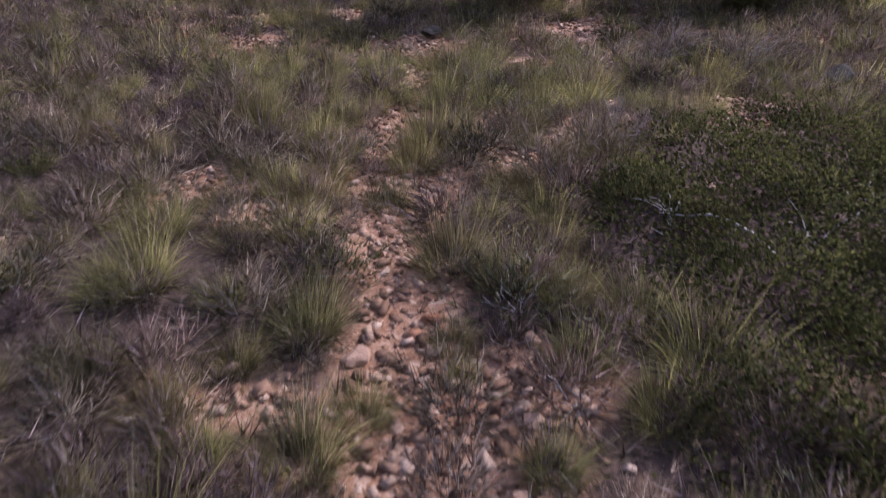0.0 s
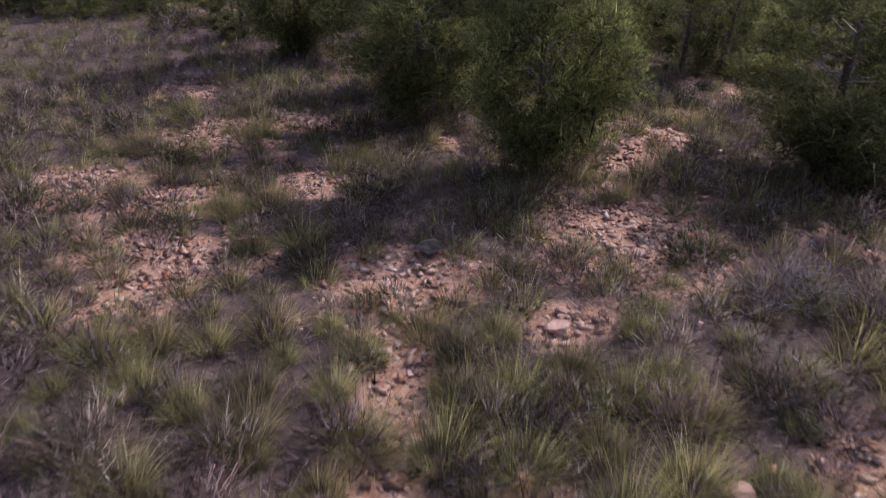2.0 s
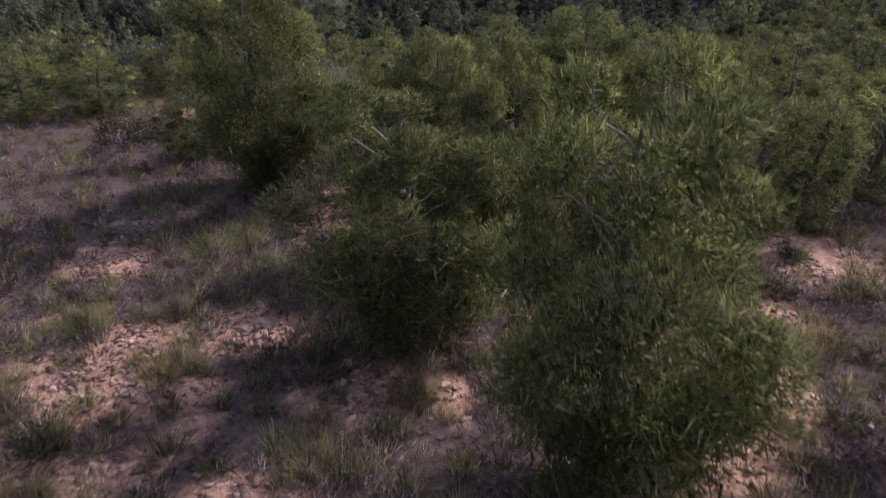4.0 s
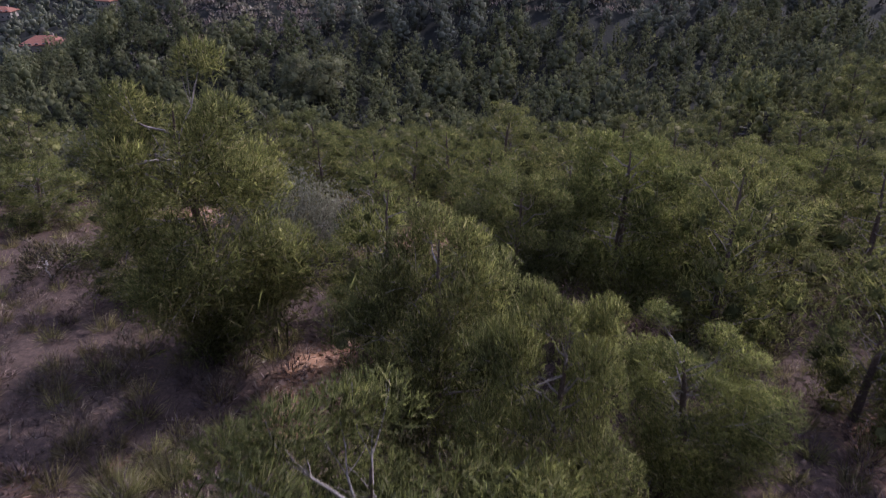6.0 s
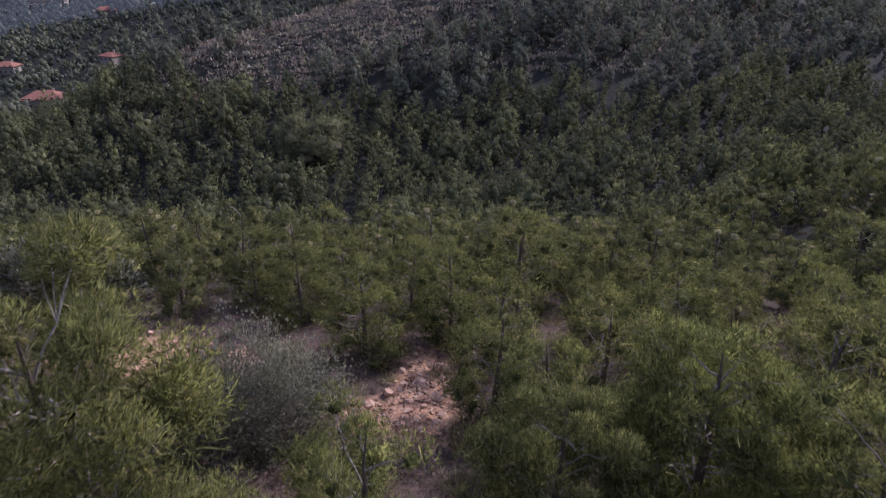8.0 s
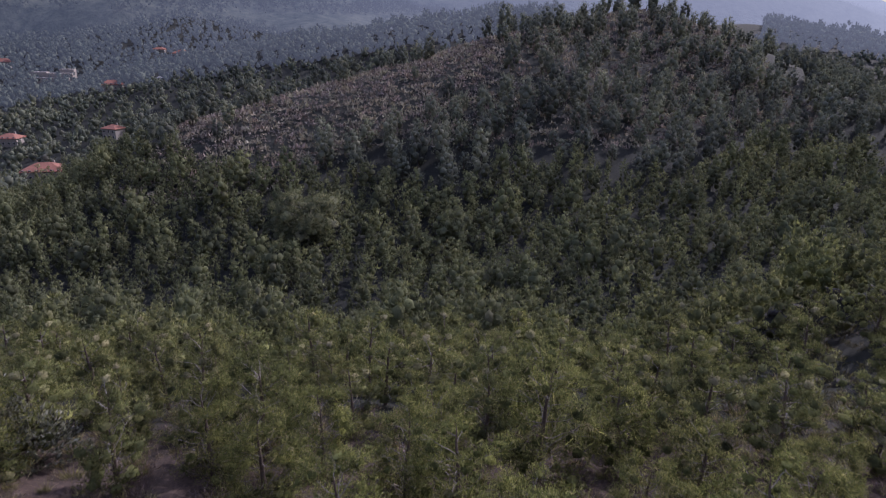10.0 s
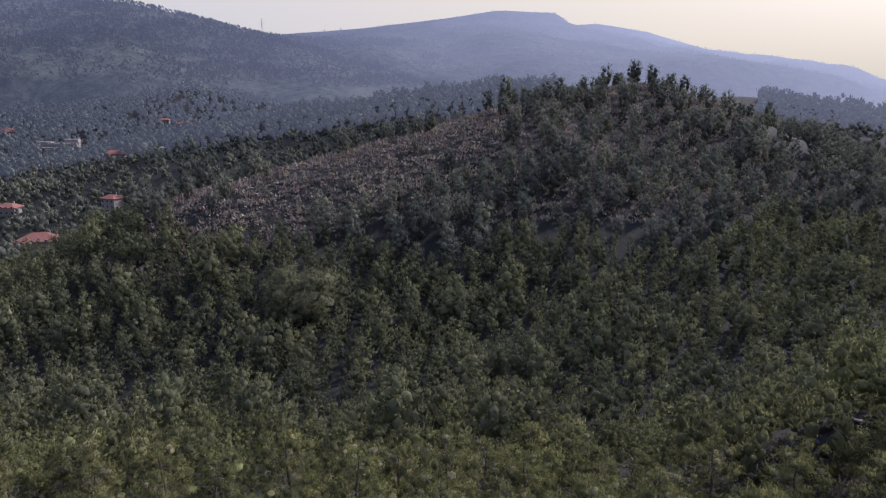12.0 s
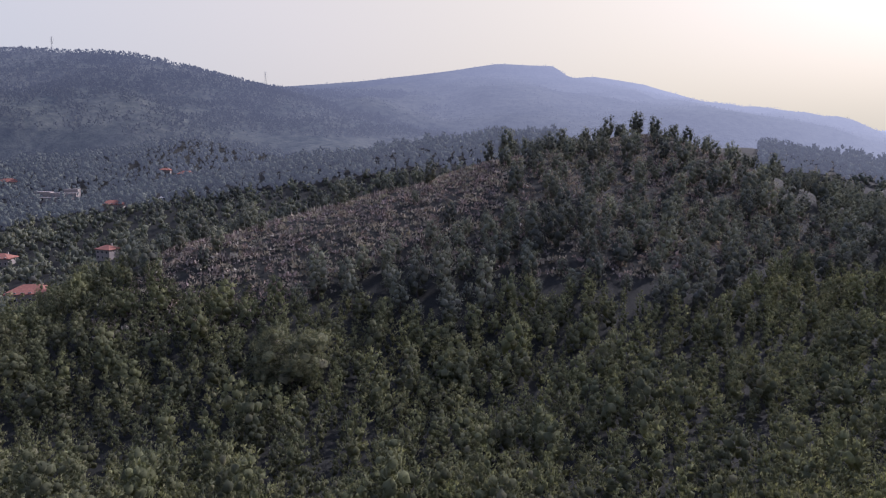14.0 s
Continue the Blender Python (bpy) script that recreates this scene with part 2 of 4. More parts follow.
ROSEMARY_FIELD = leaf_material("gully_scrub_leaves", (0.04, 0.042, 0.024), (0.10, 0.094, 0.052), (0.18, 0.16, 0.088), (0.31, 0.25, 0.19), 0.3, 0.02, 1.1, vary=0.3, tinted=True)
TREE_TWIG = bark_material("pine_branch_wood", (0.11, 0.095, 0.085), (0.36, 0.32, 0.30))
HILL_HEATH = leaf_material("hill_heath_twigs", (0.15, 0.125, 0.112), (0.30, 0.262, 0.24), (0.43, 0.382, 0.352), (0.50, 0.45, 0.42), 0.1, 0.0, 0.3, tinted=True, vary=0.35)
STRAW = leaf_material("dry_grass", (0.16, 0.12, 0.085), (0.30, 0.24, 0.17), (0.44, 0.37, 0.29), (0.57, 0.50, 0.43), 0.35, 0.0, 0.9)
PLASTER = plain_material("pale_plaster", (0.20, 0.175, 0.16), (0.30, 0.265, 0.24))
TERRACOTTA = plain_material("terracotta_roof", (0.17, 0.07, 0.05), (0.29, 0.125, 0.09), 1.2)
PANE = plain_material("dark_window_glass", (0.02, 0.022, 0.026), (0.05, 0.055, 0.06), 1.0, 0.2)
CONCRETE = plain_material("grey_concrete", (0.3, 0.29, 0.28), (0.46, 0.44, 0.42))
# near-black block colour stands in for the shade on an overhung face
SHADE_DARK_STONE = plain_material("shade_dark_stone", (0.012, 0.010, 0.009), (0.045, 0.036, 0.032), 6.0)
# grey ledge rock with the gully's shadow painted into its colour
SHADED_LEDGE_STONE = plain_material("grey_ledge_rock_shaded", (0.022, 0.019, 0.018), (0.10, 0.088, 0.084), 2.2)
STEEL = plain_material("galvanised_steel", (0.22, 0.23, 0.25), (0.34, 0.35, 0.37), 1.0, 0.6, 0.6)
HAZE_GLOW_RANGE = hazed_distance_material("wooded_range_haze_glow", (0.014, 0.024, 0.018), (0.11, 0.115, 0.085), 0.05)
HAZE_GLOW_WOOD = hazed_distance_material("haze_glow_wood", (0.075, 0.092, 0.066), (0.165, 0.18, 0.13), 0.2)

# ---------------------------------------------------------------- terrain
def hash2(i, j, seed):
    n = (i * 374761393 + j * 668265263 + seed * 2147483647) & 0xFFFFFFFF
    n = ((n ^ (n >> 13)) * 1274126177) & 0xFFFFFFFF
    return ((n ^ (n >> 16)) & 0xFFFF) / 65535.0


def value_noise(x, y, seed=0):
    x, y = np.asarray(x, float), np.asarray(y, float)
    i, j = np.floor(x).astype(np.int64), np.floor(y).astype(np.int64)
    u, v = x - i, y - j
    u, v = u * u * (3 - 2 * u), v * v * (3 - 2 * v)
    a, b = hash2(i, j, seed), hash2(i + 1, j, seed)
    c, d = hash2(i, j + 1, seed), hash2(i + 1, j + 1, seed)
    return (a * (1 - u) + b * u) * (1 - v) + (c * (1 - u) + d * u) * v


def fbm(x, y, octaves=4, seed=0):
    total, amp, size = 0.0, 0.5, 1.0
    for k in range(octaves):
        total = total + amp * (value_noise(x * size, y * size, seed + k) - 0.5)
        amp, size = amp * 0.5, size * 2.03
    return total


def soft_ramp(v, width):
    v = np.asarray(v, float)
    return width * np.logaddexp(0, v / width)


def smooth_max(a, b, k):
    return np.maximum(a, b) + np.maximum(k - np.abs(a - b), 0) ** 2 / (4 * k)


def ridge(x, y, line, fall, width):
    """Height of a ridge that runs along line, a few (x, y, z), and falls off to both sides."""
    best = np.full(np.shape(x), -1e4)
    for (ax, ay, az), (bx, by, bz) in zip(line, line[1:]):
        dx, dy = bx - ax, by - ay
        s = np.clip(((x - ax) * dx + (y - ay) * dy) / (dx * dx + dy * dy), 0, 1)
        d = np.hypot(x - ax - s * dx, y - ay - s * dy)
        best = np.maximum(best, az + s * (bz - az) - fall * (np.sqrt(d * d + width * width) - width))
    return best


HILL = [(-108, 162, -53), (-76, 194, -39.5), (-64, 205, -27), (-52, 216, -18.5), (-9, 255, -8.8), (28, 272, 1.5), (75, 315, 8.5), (125, 316, -8), (178, 300, -22), (260, 270, -34)]
MID = [(-330, 560, -58), (-140, 620, -25), (-92, 632, -11), (0, 642, 3), (60, 650, 9), (250, 650, 4), (420, 640, -16), (600, 600, -30)]


def track_line(y):
    """The footpath's middle, along the slope."""
    return np.interp(y, [-6, 2.5, 3.9, 6.2, 7.6, 9.6, 10.6, 11.2, 12.3, 13.3, 14.1, 15.4], [-0.1, -0.05, -0.26, -0.46, -0.5, -0.85, -0.66, -0.5, -0.65, -0.4, -0.5, -1.1])


def ground(x, y):
    x, y = np.asarray(x, float), np.asarray(y, float)
    slope = -0.195 * y + 0.08 * soft_ramp(y - 30, 3) - 0.38 * soft_ramp(y - 53, 5) - 0.0006 * np.clip(-y, 0, 150) ** 2
    # a rocky scarp on the spur, and a low swell beside the path
    step = np.clip((y - 76.0 + 0.12 * (x - 25)) / 4.6, 0, 1)
    scarp = (3.4 + 3.6 * step * step * (3 - 2 * step)) * np.exp(-((x - 31) / 13) ** 2)
    slope = slope + scarp * np.exp(-(np.clip(76 - y, 0, None) / 10) ** 2 - (np.clip(y - 82, 0, None) / 15) ** 2)
    slope = slope + 5.0 / (1 + np.exp(-(x - 28) / 2.2)) * np.exp(-((y - 66) / 12) ** 2)
    slope = slope + 0.4 * np.exp(-((x - 4.6) / 2.4) ** 2 - ((y - 21.2) / 3) ** 2)
    slope = slope - 0.05 * soft_ramp(np.abs(x) - 45, 12)
    base = -38.5 - 0.11 * soft_ramp(-x - 20, 15) - 0.035 * np.clip(y - 150, 0, 200) + 0.04 * np.clip(y - 350, 0, 350)
    base = base + 0.15 * soft_ramp(np.minimum(y, 1000) - 500 - 2 * np.clip(x + 350, 0, 900), 20)
    base = np.minimum(base, 10)
    z = smooth_max(slope, base, 10.0)
    z = smooth_max(z, ridge(x, y, HILL, 0.4, 14), 9.0)
    z = smooth_max(z, ridge(x, y, MID, 0.22, 30), 12.0)
    far = np.clip((np.hypot(x, y - 20) - 45) / 120, 0, 1)
    z = z + far * 7.0 * fbm(x / 60, y / 60, 3, 5)
    z = z - 5.0 * np.exp(-((x + 118 + 0.55 * (y - 235)) / 22) ** 2 - ((y - 235) / 55) ** 2)
    near = 1 - np.clip((np.hypot(x, y - 18) - 30) / 40, 0, 1)
    rough = 0.5 * fbm(x / 2.6, y / 2.6, 3, 11) + 0.16 * fbm(x / 0.5, y / 0.5, 2, 21)
    dip = np.exp(-((x - track_line(y)) / 0.55) ** 2) * np.clip((16 - y) / 2, 0, 1)
    return z + near * (rough * (1 - 0.6 * dip) - 0.09 * dip)

# ---------------------------------------------------------------- mesh helpers
def mesh_of(name, verts, faces, material, smooth=False, normals=None):
    """A mesh from arrays of points and of equal-sided faces."""
    verts, faces = np.asarray(verts, np.float32), np.asarray(faces, np.int32)
    me = bpy.data.meshes.new(name)
    sides = faces.shape[1]
    me.vertices.add(len(verts))
    me.vertices.foreach_set("co", verts.ravel())
    me.loops.add(faces.size)
    me.loops.foreach_set("vertex_index", faces.ravel())
    me.polygons.add(len(faces))
    me.polygons.foreach_set("loop_start", np.arange(0, faces.size, sides, dtype=np.int32))
    if smooth or normals is not None:
        me.polygons.foreach_set("use_smooth", np.ones(len(faces), bool))
    me.update(calc_edges=True)
    me.materials.append(material)
    if normals is not None:
        me.normals_split_custom_set_from_vertices(np.asarray(normals, np.float32))
    return me


def part(name, me, parent, label=""):
    ob = new(name, me)
    ob.parent = parent
    return tagged(ob, label=label)


def joined(pieces):
    """Pieces (points, faces) as one."""
    verts, faces, base = [], [], 0
    for v, f in pieces:
        verts.append(v)
        faces.append(f + base)
        base += len(v)
    return np.concatenate(verts), np.concatenate(faces)


def units(rng, n):
    v = rng.normal(size=(n, 3))
    return v / np.linalg.norm(v, axis=1, keepdims=True)


def blades(rng, roots, ways, length, width, count, spread, droop=0.0, joints=1):
    """count thin blades from each root along its way: tapering strips of joints pieces."""
    n = len(roots) * count
    root = np.repeat(roots, count, 0)
    way = np.repeat(ways, count, 0) + spread * rng.normal(size=(n, 3))
    way /= np.linalg.norm(way, axis=1, keepdims=True)
    side = np.cross(way, units(rng, n))
    side /= np.linalg.norm(side, axis=1, keepdims=True) + 1e-9
    size = length * rng.uniform(0.6, 1.25, (n, 1))
    half = side * width * 0.5 * rng.uniform(0.7, 1.3, (n, 1))
    if joints == 1:
        tip = root + way * size
        tip[:, 2] -= droop * size[:, 0]
        v = np.stack([root - half, root + half, tip], 1).reshape(-1, 3)
        return v, np.arange(3 * n).reshape(-1, 3)
    middle, tip = root + way * size * 0.55, root + way * size
    middle[:, 2] -= droop * 0.2 * size[:, 0]
    out = way * (1, 1, 0)
    tip = tip + out * droop * 0.35 * size
    tip[:, 2] -= droop * size[:, 0] * np.linalg.norm(out, axis=1)
    v = np.stack([root - half, root + half, middle - half * 0.8, middle + half * 0.8, tip], 1).reshape(-1, 3)
    i = 5 * np.arange(n)[:, None]
    return v, np.concatenate([i + (0, 1, 3), i + (0, 3, 2), i + (2, 3, 4)])


def tube(points, radii, sides=6):
    """A tapering tube along points, closed at its end."""
    points, radii = np.asarray(points, float), np.asarray(radii, float)
    along = np.gradient(points, axis=0)
    along /= np.linalg.norm(along, axis=1, keepdims=True) + 1e-9
    ref = np.where(np.abs(along[:, :1]) < 0.8, [[1.0, 0, 0]], [[0, 1.0, 0]])
    u = np.cross(along, ref)
    u /= np.linalg.norm(u, axis=1, keepdims=True)
    w = np.cross(along, u)
    a = np.arange(sides) * 2 * np.pi / sides
    ring = points[:, None] + radii[:, None, None] * (np.cos(a)[:, None] * u[:, None] + np.sin(a)[:, None] * w[:, None])
    m = len(points)
    i, j = np.arange(m - 1)[:, None] * sides, np.arange(sides)[None]
    k = (j + 1) % sides
    a, b, c, d = (i + j).ravel(), (i + k).ravel(), (i + sides + k).ravel(), (i + sides + j).ravel()
    faces = np.concatenate([np.stack([a, b, c], 1), np.stack([a, c, d], 1)])
    return ring.reshape(-1, 3), faces


def bent(rng, a, b, n, wobble):
    s = np.linspace(0, 1, n)[:, None]
    p = a + (b - a) * s
    return p + wobble * np.sin(np.pi * s) * rng.normal(size=(1, 3)) + 0.25 * wobble * rng.normal(size=(n, 3)) * s * (1 - s) * 4


ICO_V = np.array([(0, 0, 1), *[(0.894 * math.cos(a), 0.894 * math.sin(a), 0.447) for a in np.arange(5) * 1.2566],
                  *[(0.894 * math.cos(a), 0.894 * math.sin(a), -0.447) for a in (np.arange(5) + 0.5) * 1.2566], (0, 0, -1)])
ICO_F = np.array([(0, 1 + i, 1 + (i + 1) % 5) for i in range(5)] + [(1 + i, 6 + i, 1 + (i + 1) % 5) for i in range(5)]
                 + [(1 + (i + 1) % 5, 6 + i, 6 + (i + 1) % 5) for i in range(5)] + [(6 + i, 11, 6 + (i + 1) % 5) for i in range(5)])


def lump(rng, centre, radii):
    """The dense heart of a leafy clump."""
    return centre + ICO_V * radii * (1 + 0.16 * rng.normal(size=(12, 1))), ICO_F


def scattered(template, x, y, size, turn, squash=None, sink=0.0, lean=None):
    """Copies of one template, standing on the ground, as one array."""
    v, f = template
    n = len(x)
    c, s = np.cos(turn)[:, None], np.sin(turn)[:, None]
    p = v[None] * size[:, None, None]
    if squash is not None:
        p = p * np.stack([np.ones(n), np.ones(n), squash], 1)[:, None]
    q = np.stack([p[..., 0] * c - p[..., 1] * s, p[..., 0] * s + p[..., 1] * c, p[..., 2]], -1)
    q = q + np.stack([x, y, ground(x, y) - sink * size], 1)[:, None]
    faces = (f[None] + (np.arange(n) * len(v))[:, None, None]).reshape(-1, f.shape[1])
    return q.reshape(-1, 3), faces


def spaced(rng, n, box, gap, keep):
    """Up to n places inside box, each at least gap(x, y) from the others, where keep(x, y) is a chance."""
    x0, x1, y0, y1 = box
    cell, taken, out = {}, 0, []
    xs, ys = rng.uniform(x0, x1, n), rng.uniform(y0, y1, n)
    gaps, chance, luck = gap(xs, ys), keep(xs, ys), rng.uniform(size=n)
    size = float(np.max(gaps))
    for x, y, g, k, u in zip(xs, ys, gaps, chance, luck):
        if u > k:
            continue
        i, j = int(x // size), int(y // size)
        near = (q for a in (i - 1, i, i + 1) for b in (j - 1, j, j + 1) for q in cell.get((a, b), ()))
        if all((x - q[0]) ** 2 + (y - q[1]) ** 2 > g * g for q in near):
            cell.setdefault((i, j), []).append((x, y))
            out.append((x, y))
    return np.array(out).reshape(-1, 2)


# stony open patches: x, y, half width, half depth
NEAR_STONY = [(-0.1, 2.7, 0.85, 0.7), (-1.6, 3.3, 0.6, 0.3), (0.7, 3.4, 0.55, 0.45), (-0.5, 7.6, 0.75, 0.6), (-1.9, 6.3, 0.7, 0.3), (1.15, 8.3, 0.4, 0.65), (1.8, 8.9, 0.45, 0.6), (2.5, 9.6, 0.55, 0.35),
              (0.75, 9.9, 0.32, 0.8), (5.4, 10.4, 1.3, 0.8), (-3.2, 7.2, 0.6, 0.4), (1.7, 13.7, 0.6, 0.45), (-0.8, 15.0, 1.0, 0.8), (-0.5, 13.2, 0.5, 0.7), (-4.7, 14.7, 0.65, 1.0), (-4.3, 15.9, 1.0, 0.6), (3.3, 16.8, 1.35, 1.7)]
FAR_STONY = [(-3.0, 19.2, 0.75, 0.6), (-5.2, 18.2, 1.0, 0.8), (-8.0, 19.1, 1.4, 1.0), (-6.6, 22.2, 1.3, 0.9), (-5.5, 24.0, 1.1, 0.5), (-4.1, 24.4, 0.95, 0.8), (-8.5, 27.8, 0.9, 0.8), (4.6, 23.0, 1.2, 1.3), (4.0, 20.6, 0.8, 0.9),
             (5.7, 22.2, 0.45, 1.1), (7.0, 24.7, 0.6, 1.0), (9.6, 28.6, 1.2, 1.8), (-1.5, 22.1, 0.9, 0.8), (-6.0, 19.9, 0.6, 0.5), (-5.7, 16.2, 0.8, 0.6), (-3.2, 32.2, 0.8, 1.6), (-0.8, 43.0, 0.8, 2.3), (-2.3, 41.6, 0.8, 0.7), (-10.5, 45.6, 2.6, 1.5)]


def bare(x, y):
    """How stony and open the slope is, from 0 to 1."""
    x, y = np.asarray(x, float), np.asarray(y, float)
    wx, wy = x + 0.7 * fbm(x / 0.9, y / 0.9, 3, 93), y + 0.9 * fbm(x / 0.9, y / 0.9, 3, 95)
    best = np.exp(-((wx - track_line(wy)) / 0.42) ** 2) * (wy < 15.6)
    for px, py, a, b in NEAR_STONY + FAR_STONY:
        best = np.maximum(best, 1.22 * np.exp(-((wx - px) / a) ** 2 - ((wy - py) / b) ** 2))
    patch = np.clip(-4.5 * (fbm(x / 1.7, y / 1.7, 3, 88) + 0.17), 0, 0.45) * (y < 30) * (np.abs(x) < 15) * (y > -2)
    broken = np.clip(0.95 + 1.2 * fbm(x / 1.1, y / 1.1, 3, 91), 0.4, 1.15)
    return np.clip(np.maximum(patch, broken * best), 0, 1)

# ---------------------------------------------------------------- ground and distance
def graded(edges):
    """Grid lines: stretches of (from, to, step)."""
    return np.unique(np.concatenate([np.arange(a, b, step) for a, b, step in edges]))


def sheet(name, xs, ys, height, material):
    gx, gy = np.meshgrid(xs, ys)
    verts = np.stack([gx.ravel(), gy.ravel(), height(gx, gy).ravel()], 1)
    nx, ny = len(xs), len(ys)
    i = (np.arange(ny - 1)[:, None] * nx + np.arange(nx - 1)[None]).ravel()
    return mesh_of(name, verts, np.stack([i, i + 1, i + nx + 1, i + nx], 1), material, True)


GX = graded([(-4400, -800, 300), (-800, -300, 25), (-300, -100, 8), (-100, -30, 3), (-30, -12, 0.8), (-12, 12, 0.32), (12, 30, 0.8), (30, 100, 3), (100, 300, 8), (300, 800, 25), (800, 4500, 300)])
GY = graded([(-1500, -100, 140), (-100, -10, 6), (-10, 0, 0.8), (0, 30, 0.32), (30, 50, 0.45), (50, 110, 1.6), (110, 330, 4), (330, 1000, 16), (1000, 4500, 250)])
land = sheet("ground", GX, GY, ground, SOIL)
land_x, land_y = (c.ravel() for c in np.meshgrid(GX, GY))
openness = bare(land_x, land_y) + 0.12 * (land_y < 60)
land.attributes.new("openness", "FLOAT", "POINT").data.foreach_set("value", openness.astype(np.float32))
# where the floor takes the undergrowth colour with shade painted in
undergrowth_shade = np.clip((land_y - 48) / 12, 0, 0.97) * (1 - 0.25 * np.exp(-((land_x - 25) / 4) ** 2 - ((land_y - 76) / 3) ** 2)) + 0.85 * (land_y < -40)
land.attributes.new("undergrowth_shade", "FLOAT", "POINT").data.foreach_set("value", undergrowth_shade.astype(np.float32))
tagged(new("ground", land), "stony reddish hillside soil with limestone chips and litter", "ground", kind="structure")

LEFT_RANGE = [(-2600, 1500, 190), (-1048, 1700, 212), (-862, 1700, 208), (-782, 1700, 207), (-613, 1700, 151), (-490, 1790, 138), (-330, 1950, 140), (-150, 2200, 185), (0, 2380, 236)]
LEFT_SPUR = [(-820, 1690, 190), (-700, 1300, 84), (-560, 1000, 8)]
MIDDLE_SPUR = [(-360, 1930, 138), (-180, 1560, 78), (20, 1330, 52), (260, 1300, 20)]
FAR_RANGE_LINE = [(-1112, 2400, 230), (-871, 2400, 190), (-605, 2400, 183), (-567, 2400, 188), (-300, 2400, 209), (-8, 2400, 243), (174, 2400, 269), (360, 2400, 265), (422, 2400, 225), (498, 2400, 231), (670, 2400, 206),
                  (961, 2400, 130), (1175, 2400, 103), (1373, 2400, 45), (1502, 2400, 59), (2600, 2300, 120)]


def left_range(x, y):
    z = smooth_max(ridge(x, y, LEFT_RANGE, 0.24, 40), ridge(x, y, LEFT_SPUR, 0.24, 50), 30.0)
    z = z - 60 * np.clip((1000 - y) / 100, 0, 1)
    return z + (60 * fbm(x / 150, y / 210, 4, 31) - 55 * np.abs(fbm(x / 260, y / 330, 3, 35))) * np.clip((1680 - y) / 350, 0.1, 1)


def far_range(x, y):
    z = smooth_max(ridge(x, y, [(a, b, c - 30) for a, b, c in FAR_RANGE_LINE], 0.2, 20), ridge(x, y, MIDDLE_SPUR, 0.2, 60), 40.0)
    z = np.maximum(z, ridge(x, y, FAR_RANGE_LINE, 0.7, 4))
    z = z - 90 * np.clip((1500 - y) / 250, 0, 1)
    return z + (70 * fbm(x / 190, y / 260, 4, 41) - 70 * np.abs(fbm(x / 340, y / 420, 3, 45))) * np.clip((2400 - y) / 500, 0.06, 1)


tagged(new("backdrop_near_range", sheet("backdrop_near_range", np.arange(-2600, 700, 22.0), np.arange(900, 2420, 22.0), left_range, HAZE_GLOW_RANGE)),
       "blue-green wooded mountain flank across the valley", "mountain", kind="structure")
tagged(new("backdrop_far_range", sheet("backdrop_far_range", np.arange(-1200, 2600, 24.0), np.arange(1100, 2700, 24.0), far_range, HAZE_GLOW_RANGE)),
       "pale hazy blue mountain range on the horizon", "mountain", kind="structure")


def far_tree_template(rng, cards):
    roots = units(rng, cards) * (0.34, 0.34, 0.42) * rng.uniform(0.5, 1.0, (cards, 1)) + (0, 0, 0.55)
    ways = roots - (0, 0, 0.45)
    ways /= np.linalg.norm(ways, axis=1, keepdims=True)
    return blades(rng, roots, ways, 0.42, 0.36, 1, 0.35)


def wood_on(name, rng, height, box, n, size, cards, material, label, keep):
    x, y = rng.uniform(box[0], box[1], n), rng.uniform(box[2], box[3], n)
    ok = rng.uniform(size=n) < keep(x, y)
    x, y = x[ok], y[ok]
    templates = [far_tree_template(rng, cards) for _ in range(5)]
    pick = rng.integers(0, 5, len(x))
    pieces = []
    for k, (v, f) in enumerate(templates):
        xs, ys = x[pick == k], y[pick == k]
        m = len(xs)
        s = size * rng.uniform(0.6, 1.3, m)
        t = rng.uniform(0, 6.28, m)
        p = v[None] * s[:, None, None]
        q = np.stack([p[..., 0] * np.cos(t)[:, None] - p[..., 1] * np.sin(t)[:, None], p[..., 0] * np.sin(t)[:, None] + p[..., 1] * np.cos(t)[:, None], p[..., 2]], -1)
        q = q + np.stack([xs, ys, height(xs, ys) - 0.12 * s], 1)[:, None]
        pieces.append((q.reshape(-1, 3), (f[None] + (np.arange(m) * len(v))[:, None, None]).reshape(-1, 3)))
    return tagged(new(name, mesh_of(name, *joined(pieces), material)), label, "wood", kind="stuff")


rng = np.random.default_rng(7)
wood_on("near_range_wood", rng, left_range, (-1150, 330, 960, 2000), 24000, 9, 6, HAZE_GLOW_RANGE, "distant pine wood on the mountain flank",
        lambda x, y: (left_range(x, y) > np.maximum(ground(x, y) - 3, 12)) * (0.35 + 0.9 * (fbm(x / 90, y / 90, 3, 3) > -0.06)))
wood_on("far_range_wood", rng, far_range, (-900, 1900, 1250, 2440), 12000, 4.5, 7, HAZE_GLOW_RANGE, "hazy pine wood on the far range",
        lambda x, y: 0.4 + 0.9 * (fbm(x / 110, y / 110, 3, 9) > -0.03))

